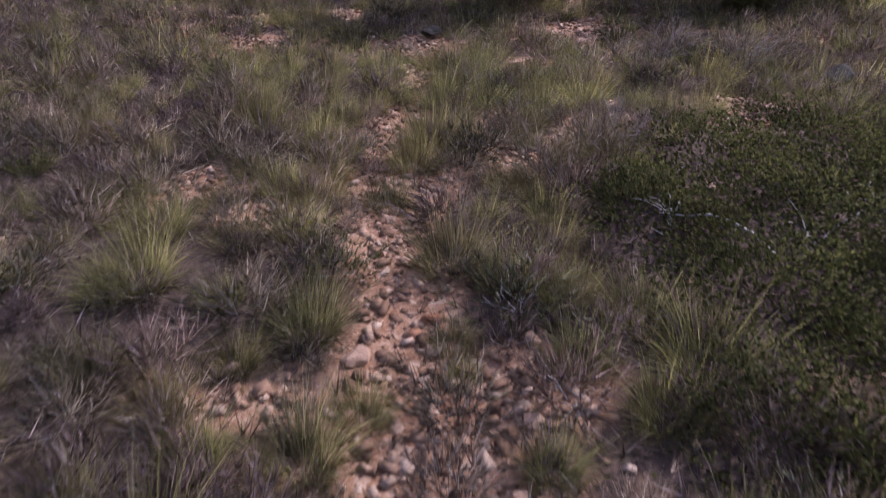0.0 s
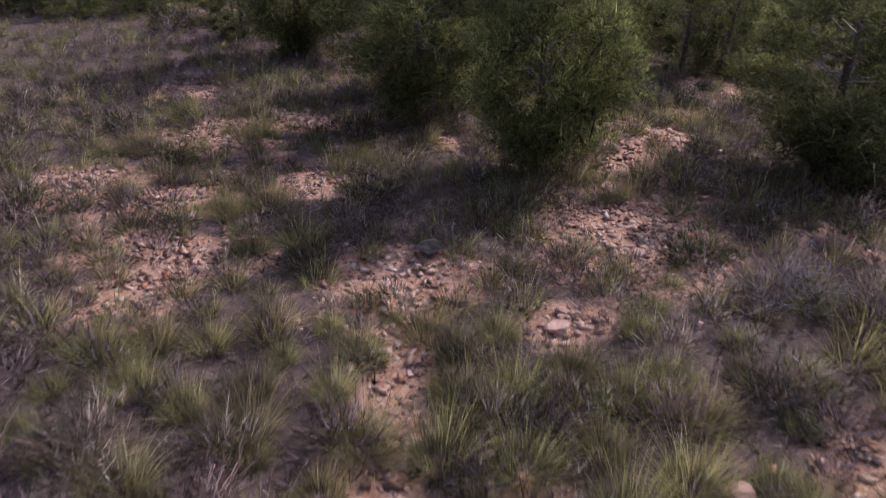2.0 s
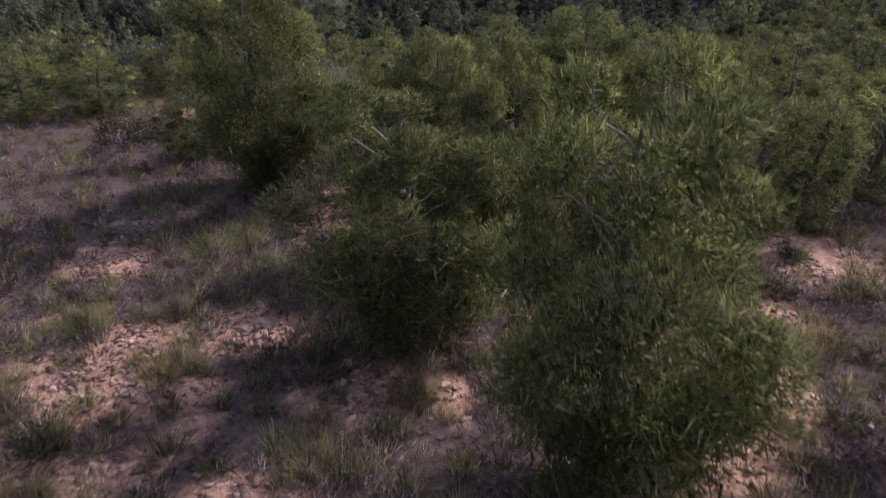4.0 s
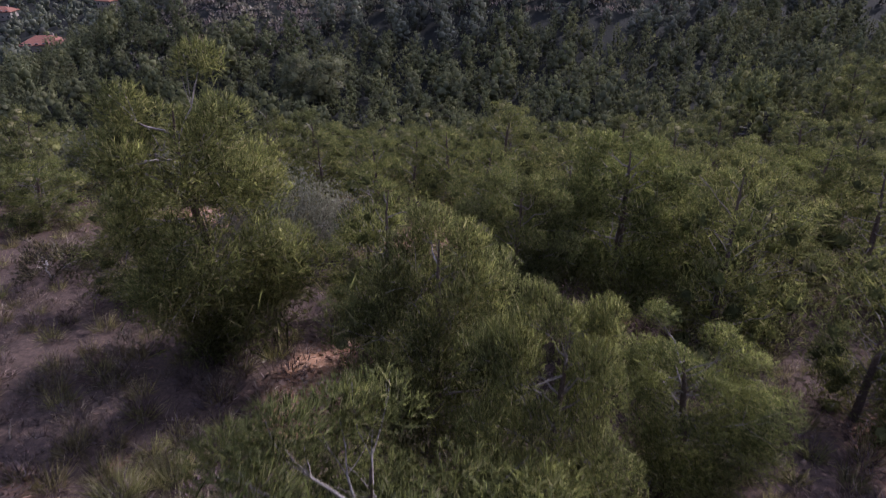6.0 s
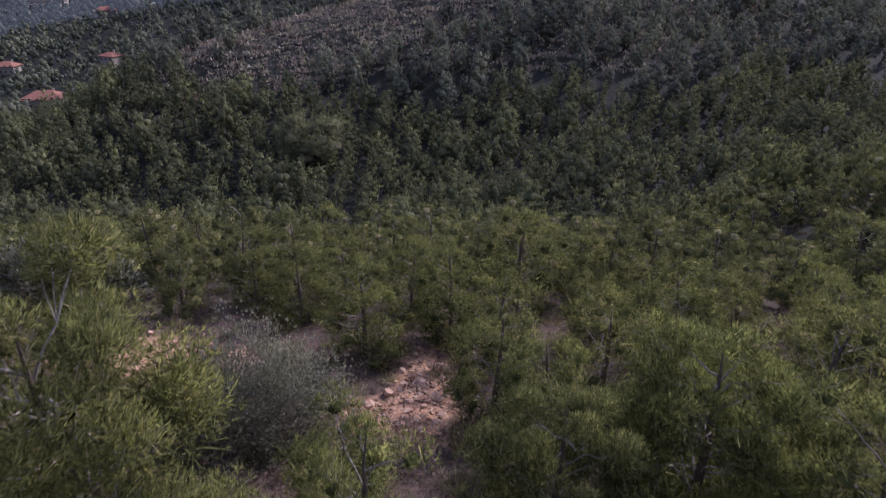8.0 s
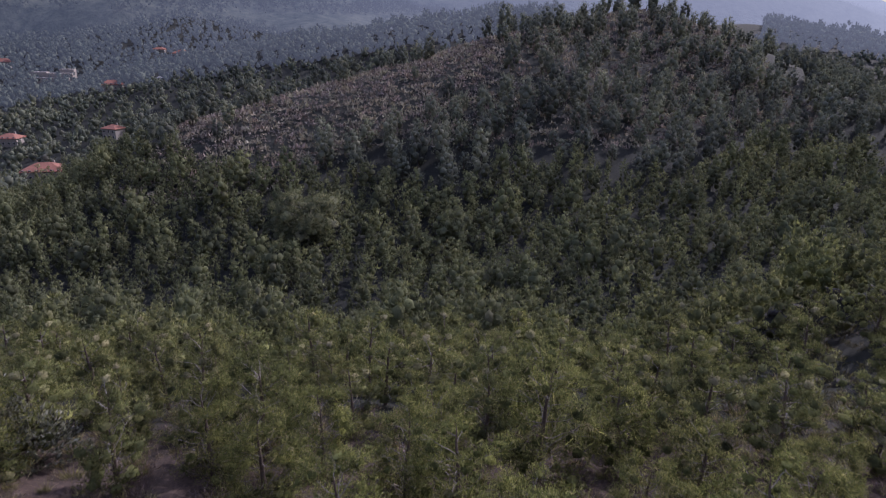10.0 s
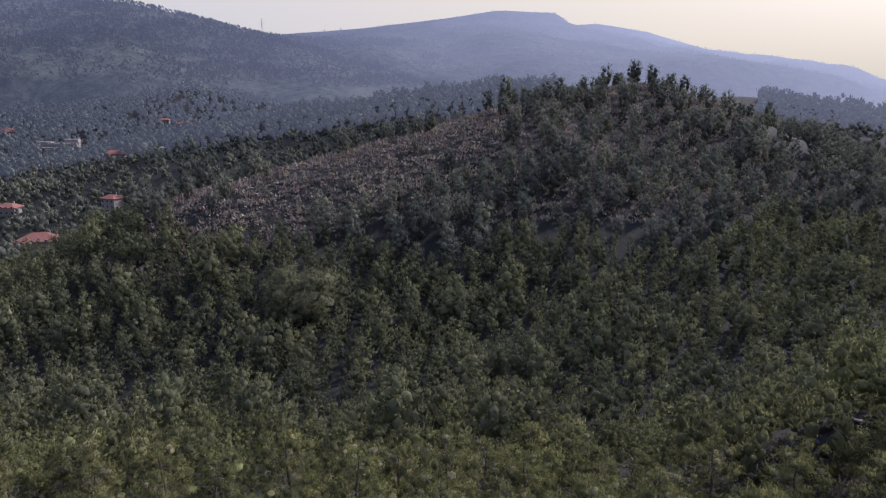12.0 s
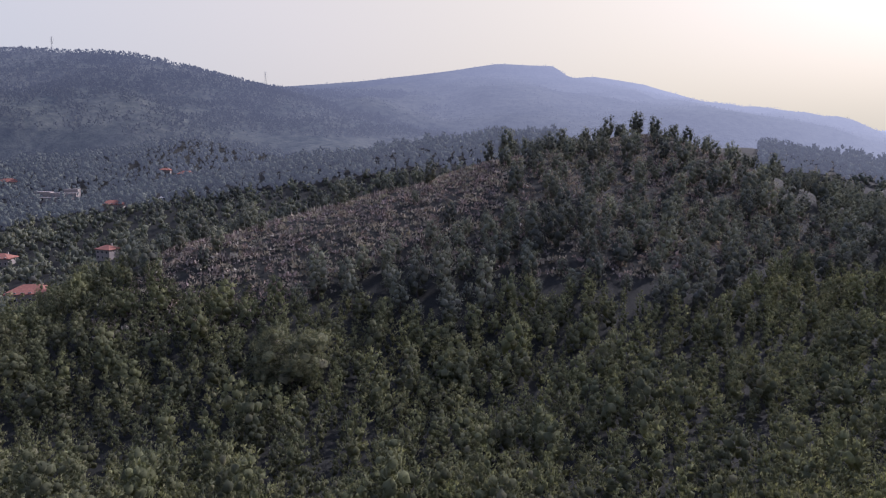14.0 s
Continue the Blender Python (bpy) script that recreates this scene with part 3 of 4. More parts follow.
# ---------------------------------------------------------------- pines
def pine_shape(rng, height, width, blobs, tufts, needle, fat, count, low=0.22, pointed=0.0, branch_sides=5, twigs=3, inner=30, puff=1.0, heart=0.0):
    """An Aleppo pine: trunk, limbs, and a loose crown of needle tufts in billowing clumps. Returns trunk, branches, crown."""
    lean = rng.normal(size=3) * (0.06, 0.06, 0) * height
    top = np.array([0, 0, height * 0.93]) + lean
    trunk, branch, crown, soft = [], [], [], []
    s = np.linspace(0, 1, 9)
    wob = np.cumsum(rng.normal(size=(9, 3)) * (0.02, 0.02, 0), 0) * height * 0.5
    line = s[:, None] * top + wob * s[:, None]
    line[0] = (0, 0, -0.25)
    girth = 0.021 * height + 0.02
    trunk.append(tube(line, girth * (1 - s) ** 0.8 + 0.012, 8))
    golden = 2.39996
    for k in range(blobs):
        f = low + (0.97 - low) * ((k + 0.5) / blobs) ** 1.4
        bulge = np.sin(np.pi * min(1.0, (1 - f) / (1 - low) * 0.72 + 0.10)) ** 0.75
        reach = 0.5 * width * bulge * (1 - pointed * f) * (0.34 + 0.72 * rng.uniform() ** 0.7)
        a = k * golden + rng.normal() * 0.5
        axis = np.array([np.interp(f, s, line[:, i]) for i in range(3)])
        centre = axis + (math.cos(a) * reach, math.sin(a) * reach, reach * 0.28 + rng.normal() * 0.04 * height)
        radius = puff * width * (0.145 + 0.09 * rng.uniform()) * (1.1 - 0.4 * f)
        foot = np.array([np.interp(max(0.06, f - 0.12 * reach / width * 2), s, line[:, i]) for i in range(3)])
        limb = bent(rng, foot, centre, 6, 0.10 * reach + 0.02)
        branch.append(tube(limb, np.linspace(0.0035 * height + 0.006, 0.005, 6), branch_sides))
        for _ in range(twigs):
            tip = centre + units(rng, 1)[0] * radius * (0.9, 0.9, 0.7)
            branch.append(tube(bent(rng, limb[3], tip, 4, 0.04), np.linspace(0.008, 0.004, 4), 3))
        d = units(rng, tufts)
        d[:, 2] = np.where(d[:, 2] < -0.35, -d[:, 2], d[:, 2])
        roots = centre + d * radius * (1.0, 1.0, 0.75) * rng.uniform(0.35, 1.0, (tufts, 1)) ** 0.6
        ways = d * 0.8 + (0, 0, 0.55)
        ways /= np.linalg.norm(ways, axis=1, keepdims=True)
        core = centre + rng.normal(size=(inner, 3)) * 0.3 * radius * np.array((1.0, 1.0, 0.8))
        for spray in (blades(rng, roots, ways, needle, fat, count, 0.42), blades(rng, core, units(rng, inner), 0.55 * radius, (0.05 if heart else 0.035) * radius, 1, 0.3)) + ((lump(rng, centre, radius * heart * np.array((1.0, 1.0, 0.8))),) if heart else ()):
            v = spray[0]
            out = 0.75 * (v - centre) / radius + 0.6 * (v - axis) / (0.5 * width) + (0, 0, 0.25)
            if len(v) % 3 == 0 and len(v) > 12:
                out = out + 0.4 * np.repeat(rng.normal(size=(len(v) // 3, 3)), 3, 0)
            crown.append(spray)
            soft.append(out / (np.linalg.norm(out, axis=1, keepdims=True) + 1e-9))
    return joined(trunk), joined(branch), (*joined(crown), np.concatenate(soft))


def clump_crown(rng, profile, blobs, roots, count, length, fat, heart=0.8):
    """A crown 1 high: billowing clumps, wide where the profile is, with sprays of needles on them. Points, faces, normals."""
    levels, radii = (np.asarray(p, float) for p in profile)
    fine = np.linspace(levels[0], levels[-1], 60)
    share = np.cumsum(np.interp(fine, levels, radii) ** 1.2)
    widest = radii.max()
    pieces, soft = [], []
    for k in range(blobs):
        f = np.interp((k + 0.2 + 0.6 * rng.uniform()) / blobs, share / share[-1], fine)
        wide = float(np.interp(f, levels, radii))
        a = 2.39996 * k + rng.normal() * 0.4
        ball = max(0.5 * wide, 0.32 * widest) * rng.uniform(0.75, 1.2)
        reach = max(0.0, wide - 0.7 * ball) * rng.uniform(0.7, 1.15)
        centre = np.array([math.cos(a) * reach, math.sin(a) * reach, min(f, 1.0 - 0.8 * ball)])
        d = units(rng, roots)
        d[:, 2] = np.where(d[:, 2] < -0.3, -d[:, 2], d[:, 2])
        foot = centre + d * ball * (1, 1, 1.1) * rng.uniform(0.4, 0.95, (roots, 1))
        ways = 0.7 * d + (math.cos(a) * 0.2, math.sin(a) * 0.2, 0.6)
        for spray in (blades(rng, foot, ways / np.linalg.norm(ways, axis=1, keepdims=True), length, fat, count, 0.4), lump(rng, centre * (0.8, 0.8, 0.98), ball * heart * np.array((1.0, 1.0, 1.1)))):
            v = spray[0]
            out = 0.8 * (v - centre) / ball + 0.6 * (v - (0, 0, 0.45)) / (widest, widest, 0.55)
            if len(v) == 3 * count * roots:
                out = out + 0.35 * np.repeat(rng.normal(size=(count * roots, 3)), 3, 0)
            pieces.append(spray)
            soft.append(out / (np.linalg.norm(out, axis=1, keepdims=True) + 1e-9))
    return (*joined(pieces), np.concatenate(soft))


# crown profiles: heights and half widths, for a crown 1 high
CONE = ([0.06, 0.16, 0.30, 0.44, 0.58, 0.72, 0.84, 0.94, 1.0], [0.13, 0.19, 0.22, 0.222, 0.205, 0.172, 0.13, 0.08, 0.035])
ROUND = ([0.08, 0.18, 0.32, 0.47, 0.62, 0.76, 0.88, 0.96, 1.0], [0.16, 0.28, 0.34, 0.36, 0.345, 0.30, 0.23, 0.15, 0.06])
BROAD = ([0.10, 0.25, 0.45, 0.65, 0.85, 1.0], [0.30, 0.46, 0.52, 0.48, 0.34, 0.12])


def pine_tree(rng, label, needles, *args, **kw):
    trunk, branch, crown = pine_shape(rng, *args, **kw)
    tree = new("pine_tree")
    tagged(tree, label, "tree", "pines on the slope")
    part("trunk", mesh_of("trunk", *trunk, BARK, True), tree)
    part("branchwork", mesh_of("branchwork", *branch, TREE_TWIG, True), tree, "pale grey bare branches")
    part("crown", mesh_of("crown", crown[0], crown[1], needles, normals=crown[2]), tree)
    return tree


def stand(x, y, turn, size, tall=1.0):
    return Matrix.Translation((x, y, float(ground(x, y)))) @ Matrix.Rotation(turn, 4, "Z") @ Matrix.Diagonal((size, size, size * tall, 1))


rng = np.random.default_rng(21)
NEAR_PINE = "young Aleppo pine with loose yellow-green crown on stony slope"
# kind of pine: made 5 m high, crown width 3.4 m
near_kinds = [pine_tree(rng, NEAR_PINE, NEEDLES, 5.0, 3.5, 52, 200, 0.125, 0.0115, 7, low=0.13 + 0.02 * k, branch_sides=4, inner=200, puff=1.05) for k in range(4)]
mid_kinds = [pine_tree(rng, "Aleppo pine with rounded green crown in open wood", NEEDLES, 5.0, 3.6, 36, 100, 0.135, 0.0145, 6, low=0.06, branch_sides=3, twigs=2, inner=80, puff=1.1, heart=0.28) for k in range(4)]

# the pines that stand by themselves: x, y, height, crown width
NEAR_PINES = [(2.1, 19.9, 5.7, 3.5), (-0.75, 23.8, 4.9, 3.7), (1.15, 26.4, 5.5, 2.3), (-0.35, 28.8, 5.6, 2.9), (-6.1, 35.2, 7.8, 4.7), (8.3, 19.8, 4.1, 3.9), (1.5, 34.6, 5.0, 3.0), (4.4, 35.3, 5.6, 3.8), (4.4, 28.9, 3.3, 2.9)]
MID_PINES = [(-1.7, 33.6, 5.0, 2.7), (8.9, 31.0, 4.0, 2.8), (10.2, 30.8, 4.1, 2.8), (11.2, 21.0, 4.4, 4.0), (6.6, 33.6, 5.3, 3.0), (7.9, 35.2, 5.0, 3.2), (-2.4, 36.5, 3.2, 2.4), (-2.9, 45.6, 3.4, 3.0), (0.1, 47.2, 3.9, 3.0), (2.8, 51.0, 4.7, 3.2), (7.2, 45.0, 3.6, 3.2), (4.2, 41.5, 3.9, 3.0), (2.4, 39.0, 3.9, 2.4), (9.5, 40.5, 4.2, 3.4), (12.6, 37.5, 4.4, 3.6),
             (-7.0, 53.5, 4.0, 3.4), (-15.5, 51.0, 3.6, 3.2), (-16.5, 44.5, 3.0, 3.4), (-19.5, 43.5, 3.2, 3.6), (-9.2, 37.6, 3.6, 3.2), (-22.7, 47.0, 3.4, 3.4), (13.5, 33.0, 4.2, 3.4), (17.5, 36.0, 4.6, 3.6)]
placed = []


def plant(kinds, rows, high, wide):
    for k, (x, y, h, w) in enumerate(rows):
        m = stand(x, y, 1.7 * k + 0.4, w / wide, h / high * wide / w)
        if h > 7:
            # the old pine leans out over the slope
            m = Matrix.Translation(m.translation) @ Matrix.Rotation(radians(21), 4, "X") @ Matrix.Rotation(radians(6), 4, "Y") @ Matrix.Translation(-m.translation) @ m
        if k < len(kinds):
            kinds[k].matrix_basis = m
        else:
            kind = kinds[k % len(kinds)]
            copy = copy_thing(kind, m)
            copy.matrix_basis = m
        placed.append((x, y))


plant(near_kinds, NEAR_PINES, 5.0, 3.5)
plant(mid_kinds, MID_PINES, 5.0, 3.6)
near_places = np.array(placed)


def open_wood(x, y):
    """Chance of a pine on the slope below the scrub."""
    far = np.min(np.hypot(x[:, None] - near_places[None, :, 0], y[:, None] - near_places[None, :, 1]), 1) > 2.4
    field = (y > 36) & ((x > 2.5) | (y > 41)) & ~((x < -11) & (y < 43))
    field &= np.hypot((x + 0.9) / 2.0, (y - 42.8) / 3.6) > 1
    field &= np.hypot((x + 5.3) / 3.2, (y - 40.6) / 3.0) > 1
    field &= np.hypot((x + 10.5) / 6.5, (y - 46.2) / 4.2) > 1
    rocks = np.exp(-((x - 20) / 8.5) ** 4 - ((y - 65.5) / 14.5) ** 4)
    return (far & field) * np.clip(0.95 - 0.94 * rocks, 0, 1)


places = spaced(rng, 18000, (-62, 66, 30, 112), lambda x, y: 1.35 + 0.021 * y + 0.6 * rng.uniform(size=len(x)), open_wood)
order = np.argsort(np.hypot(places[:, 0], places[:, 1] - 30))
places = places[order]
slope_kinds = [pine_tree(rng, "rounded young pine in dense wood on the slope", SLOPE_NEEDLES, 5.0, 3.5, 28, 44, 0.19, 0.03, 5, low=0.04 + 0.015 * k, pointed=0.05 * k, branch_sides=3, twigs=1, inner=60, puff=1.02, heart=0.45) for k in range(6)]
count = 0
for x, y in places[:26]:
    m = stand(x, y, rng.uniform(0, 6.28), rng.uniform(0.6, 0.82), rng.uniform(0.85, 1.05))
    copy_thing(mid_kinds[count % 4], m).matrix_basis = m
    count += 1
for x, y in places[26:230]:
    m = stand(x, y, rng.uniform(0, 6.28), rng.uniform(0.7, 1.0) * np.interp(y, [40, 58, 95], [0.8, 0.92, 1.35]), rng.uniform(0.85, 1.15))
    if count - 26 < 6:
        slope_kinds[count - 26].matrix_basis = m
    else:
        copy_thing(slope_kinds[count % 6], m).matrix_basis = m
    count += 1

# ---------------------------------------------------------------- the wood beyond, too many trees to count
def wood(name, label, material, templates, xy, low, high):
    pick = rng.integers(0, len(templates), len(xy))
    pieces, tints, normals = [], [], []
    for k, template in enumerate(templates):
        p = xy[pick == k]
        m = len(p)
        size = rng.uniform(low, high, m) * rng.choice([0.7, 0.9, 1.0, 1.15], m)
        turn = rng.uniform(0, 6.28, m)
        pieces.append(scattered(template[:2], p[:, 0], p[:, 1], size, turn, rng.uniform(0.85, 1.15, m), 0.03))
        c, s, w = np.cos(turn)[:, None], np.sin(turn)[:, None], template[2][None]
        normals.append(np.stack([w[..., 0] * c - w[..., 1] * s, w[..., 0] * s + w[..., 1] * c, w[..., 2] + 0 * c], -1).reshape(-1, 3))
        tints.append(np.repeat(rng.uniform(size=m), len(template[0])))
    me = mesh_of(name, *joined(pieces), material, normals=np.concatenate(normals))
    me.attributes.new("tint", "FLOAT", "POINT").data.foreach_set("value", np.concatenate(tints).astype(np.float32))
    return tagged(new(name, me), label, "wood", kind="stuff")


def trunks(name, xy, height):
    stick = tube([(0, 0, -0.05), (0.01, 0, 0.25), (0, 0.01, 0.6)], [0.022, 0.016, 0.008], 4)
    n = len(xy)
    v, f = scattered(stick, xy[:, 0], xy[:, 1], np.full(n, height), rng.uniform(0, 6.28, n))
    return tagged(new(name, mesh_of(name, v, f, BARK)), "dark pine trunks under the crowns", "tree trunks", kind="stuff")


round_kinds = [clump_crown(rng, ROUND, 16, 15, 2, 0.062, 0.024, 0.5) for _ in range(7)]
cone_kinds = [clump_crown(rng, CONE, 15, 15, 2, 0.06, 0.02, 0.48) for _ in range(7)]
fine_kinds = [clump_crown(rng, ROUND, 20, 19, 2, 0.058, 0.021, 0.42) for _ in range(5)]
small_kinds = [clump_crown(rng, BROAD, 5, 8, 1, 0.16, 0.10, 0.7) for _ in range(7)]

if len(places) > 230:
    wood("slope_wood", "dense young pines lower on the slope", SLOPE_WOOD_NEEDLES, fine_kinds, places[230:], 4.0, 5.8)


def heath_flank(x, y):
    """The open heath on the hill's shoulder."""
    crest = np.interp(x, [-95, -72, -52, -9, 28], [-46, -34, -18.5, -8.8, 1.5])
    return np.clip((x + 76) / 14, 0, 1) * np.clip((24 - x) / 10, 0, 1) * np.clip((ridge(x, y, HILL, 0.4, 14) - crest + 16) / 5, 0, 1)


def house_view(x, y):
    """Low ground before the red-roofed house, where no tall tree stands."""
    s = np.clip((y - 150) / 180, 0, 1)
    return (np.abs(x + 68 + 112 * s) < 8) & (y > 165) & (y < 345)


def in_reach(x, y):
    """The wedge of country that opens before the slope."""
    return np.abs(x) < 0.66 * y + 16


valley = spaced(rng, 22000, (-120, 150, 96, 215), lambda x, y: 2.6 + 0.9 * rng.uniform(size=len(x)), lambda x, y: (ground(x, y) + 14 * fbm(x / 25, y / 25, 2, 71) < -29) * ((y > 112) | (np.abs(x) > 60) | (ground(x, y) < -35)) * in_reach(x, y))
wood("valley_wood", "dense pointed young pines filling the valley floor", VALLEY_HAZE_NEEDLES, cone_kinds + round_kinds[:4], valley, 5.6, 8.6)
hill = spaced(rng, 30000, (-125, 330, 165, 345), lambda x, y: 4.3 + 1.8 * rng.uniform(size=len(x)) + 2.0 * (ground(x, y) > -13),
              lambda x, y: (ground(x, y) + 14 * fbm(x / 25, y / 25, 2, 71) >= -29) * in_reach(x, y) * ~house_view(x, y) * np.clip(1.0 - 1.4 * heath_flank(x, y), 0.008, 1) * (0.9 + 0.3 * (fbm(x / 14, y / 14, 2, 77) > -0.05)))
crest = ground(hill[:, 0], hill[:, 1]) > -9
wood("hill_wood", "dark rounded pines on the hill across the valley", HILL_HAZE_NEEDLES, round_kinds, hill[~crest], 6.4, 9.4)
wood("hilltop_wood", "broad dark pines scattered over the hilltop heath", HILL_HAZE_NEEDLES, round_kinds, hill[crest], 6.6, 9.0)
trunks("hill_wood_trunks", hill, 6.0)
HOUSE_SPOTS = [(-183, 338), (-178, 398), (-283, 790), (-440, 730), (-243, 540), (-246, 416), (-310, 800), (-352, 652), (-220, 590)]


def far_keep(x, y):
    clear = np.ones(np.shape(x), bool)
    for hx, hy in HOUSE_SPOTS:
        length = math.hypot(hx, hy - 45)
        ux, uy = -hx / length, (45 - hy) / length
        along = np.clip((x - hx) * ux + (y - hy) * uy, -3, 46 if hx == -183 else 16)
        clear &= np.hypot(x - hx - along * ux, y - hy - along * uy) > np.where(along > 14, 8, 12 if hx == -183 else 7)
    side = x / np.maximum(y - 45, 1)
    seen = (np.abs(side) < 0.78) & ((side < 0.16) | (side > 0.46))
    return clear * seen * ~house_view(x, y) * ((ridge(x, y, HILL, 0.4, 14) < ground(x, y) - 2) | (y > 345)) * np.where(y < 330, (x < -100) * 1.0, 1.0)


far = spaced(rng, 90000, (-720, 660, 190, 1050), lambda x, y: 5.2 + 0.005 * y + 1.4 * rng.uniform(size=len(x)), far_keep)
wood("far_wood", "distant pine wood covering the valley", FAR_HAZE_NEEDLES, small_kinds, far[far[:, 1] < 520], 7.0, 10.0)
# trees of the low ridges also emit painted haze
wood("backdrop_wood", "hazy pine wood on the far low ridges", HAZE_GLOW_WOOD, small_kinds, far[far[:, 1] >= 520], 9.5, 13.0)

big = pine_tree(rng, "large old pine with broad rounded crown above young trees", VALLEY_BIG_NEEDLES, 10.0, 12.5, 44, 90, 0.5, 0.09, 4, low=0.2, branch_sides=4, twigs=1, inner=40, puff=1.15, heart=0.5)
big.matrix_basis = stand(-27.0, 158.0, 0.3, 1.0)

# ---------------------------------------------------------------- scrub
def tussock_shape(rng, n, width, height=0.75, joints=2):
    """An esparto tussock: fine blades fanning out of a tight foot, the outer ones arching."""
    a, r = rng.uniform(0, 6.28, n), 0.2 * np.sqrt(rng.uniform(size=n))
    roots = np.stack([np.cos(a) * r, np.sin(a) * r, np.full(n, -0.03)], 1)
    tilt = 0.05 + 0.85 * rng.uniform(size=n) ** 0.9
    b = a + rng.normal(size=n) * 0.45
    ways = np.stack([np.cos(b) * np.sin(tilt), np.sin(b) * np.sin(tilt), np.cos(tilt)], 1)
    return blades(rng, roots, ways, height, width, 1, 0.05, 0.3, joints)


def bush_shape(rng, tufts, size, length, width, count, flat=0.6, low=0.05, hollow=0.5):
    """A low cushion of twigs or leaves on a half ball."""
    d = units(rng, tufts)
    d[:, 2] = np.abs(d[:, 2])
    lump = 1 + 0.28 * np.sin(3 * np.arctan2(d[:, 1], d[:, 0]) + rng.uniform(0, 6)) * (1 - d[:, 2]) + 0.12 * rng.normal(size=tufts)
    roots = d * (size, size, size * flat) * (rng.uniform(hollow, 1.0, tufts) * lump)[:, None] + (0, 0, low * size)
    ways = d + (0, 0, 0.45)
    ways /= np.linalg.norm(ways, axis=1, keepdims=True)
    return blades(rng, roots, ways, length, width, count, 0.35)


def stems_shape(rng, n, size, thick):
    out = []
    for k in range(n):
        a, t = k * 2.4 + rng.normal() * 0.3, rng.uniform(0.3, 1.1)
        end = np.array([math.cos(a) * math.sin(t), math.sin(a) * math.sin(t), math.cos(t) * 0.8]) * size * rng.uniform(0.7, 1.1)
        out.append(tube(bent(rng, np.array([0, 0, -0.04]), end, 5, 0.12 * size), np.linspace(thick, thick * 0.3, 5), 4))
        for _ in range(2):
            tip = end * rng.uniform(0.8, 1.25) + rng.normal(size=3) * 0.22 * size
            out.append(tube(bent(rng, end * 0.55, np.maximum(tip, (-9, -9, 0.05)), 4, 0.05), np.linspace(thick * 0.5, thick * 0.2, 4), 3))
    return joined(out)


def rounded(v, centre=(0.0, 0.0, 0.08)):
    """Normals that make a tuft of blades take the light as one soft round clump."""
    out = v - np.asarray(centre)
    out = out / (np.linalg.norm(out, axis=1, keepdims=True) + 0.05) + 0.3 * np.random.default_rng(len(v)).normal(size=v.shape)
    return out / (np.linalg.norm(out, axis=1, keepdims=True) + 1e-9)


def plant_thing(name, label, category, group, parts):
    ob = new(name)
    tagged(ob, label, category, group)
    for kind, shape, material in parts:
        part(kind, mesh_of(kind, *shape, material, normals=None if kind == "stemwork" else rounded(shape[0])), ob)
    return ob


rng = np.random.default_rng(33)


def scrub_room(x, y):
    return np.clip(1.0 - 1.25 * bare(x, y), 0, 1) * (np.hypot(x - 1.75, y - 20) > 0.8)


def mastic_room(x, y):
    """Clear of the mastic bush."""
    return (np.hypot(x - 3.9, y - 5.3) > 2.2) & (np.hypot(x - 5.0, y - 7.2) > 2.2)


green_kinds = [plant_thing("grass_tussock", "grey-green esparto grass tussock with arching blades", "grass", "tussocks on the slope",
                           [("foliage", joined([tussock_shape(rng, 200, 0.005, 0.58 + 0.04 * k), tussock_shape(rng, 620, 0.0065, 0.48, 1)]), ESPARTO), ("dead_foliage", tussock_shape(rng, 120, 0.006, 0.5, 1), STRAW)]) for k in range(5)]
# the tussocks that stand out along the path: x, y, size
PATH_TUSSOCKS = [(1.3, 9.5, 0.95), (-0.2, 9.0, 1.3), (-0.95, 11.3, 0.6), (-1.2, 4.2, 1.2), (0.1, 5.3, 1.25), (-2.0, 6.9, 1.0), (0.3, 11.8, 1.15), (3.4, 10.1, 0.9), (-1.15, 12.9, 0.85), (-2.5, 16.2, 1.1), (1.2, 16.7, 1.05), (1.4, 17.8, 1.2), (-0.75, 13.7, 0.5), (-3.3, 16.0, 0.9),
                 (-2.9, 4.8, 1.1), (0.15, 3.6, 0.45), (1.2, 4.5, 0.8), (0.8, 7.3, 0.8), (-1.9, 8.8, 1.1), (-2.2, 11.3, 1.25), (-3.2, 10.5, 1.1)]
SLOPE_TUSSOCKS = [(-3.5, 17.9, 1.3), (-4.1, 17.4, 0.85), (-6.5, 18.3, 0.95), (-5.7, 19.4, 1.0), (-7.2, 21.4, 1.15), (-4.3, 18.9, 0.85), (-4.3, 17.6, 0.75), (-7.3, 24.0, 1.15), (-1.6, 20.0, 1.1), (-0.5, 21.8, 1.1), (2.9, 19.2, 0.9), (3.4, 18.1, 0.75), (-7.8, 21.7, 1.35), (-4.9, 22.8, 1.1),
                  (-5.7, 24.9, 1.0), (-6.2, 20.8, 1.1), (-2.0, 20.2, 1.2), (-7.3, 24.2, 1.2), (-6.2, 28.5, 1.35), (-5.4, 29.1, 1.35), (6.0, 23.9, 1.0), (7.2, 23.6, 1.2), (1.5, 19.0, 1.2)]
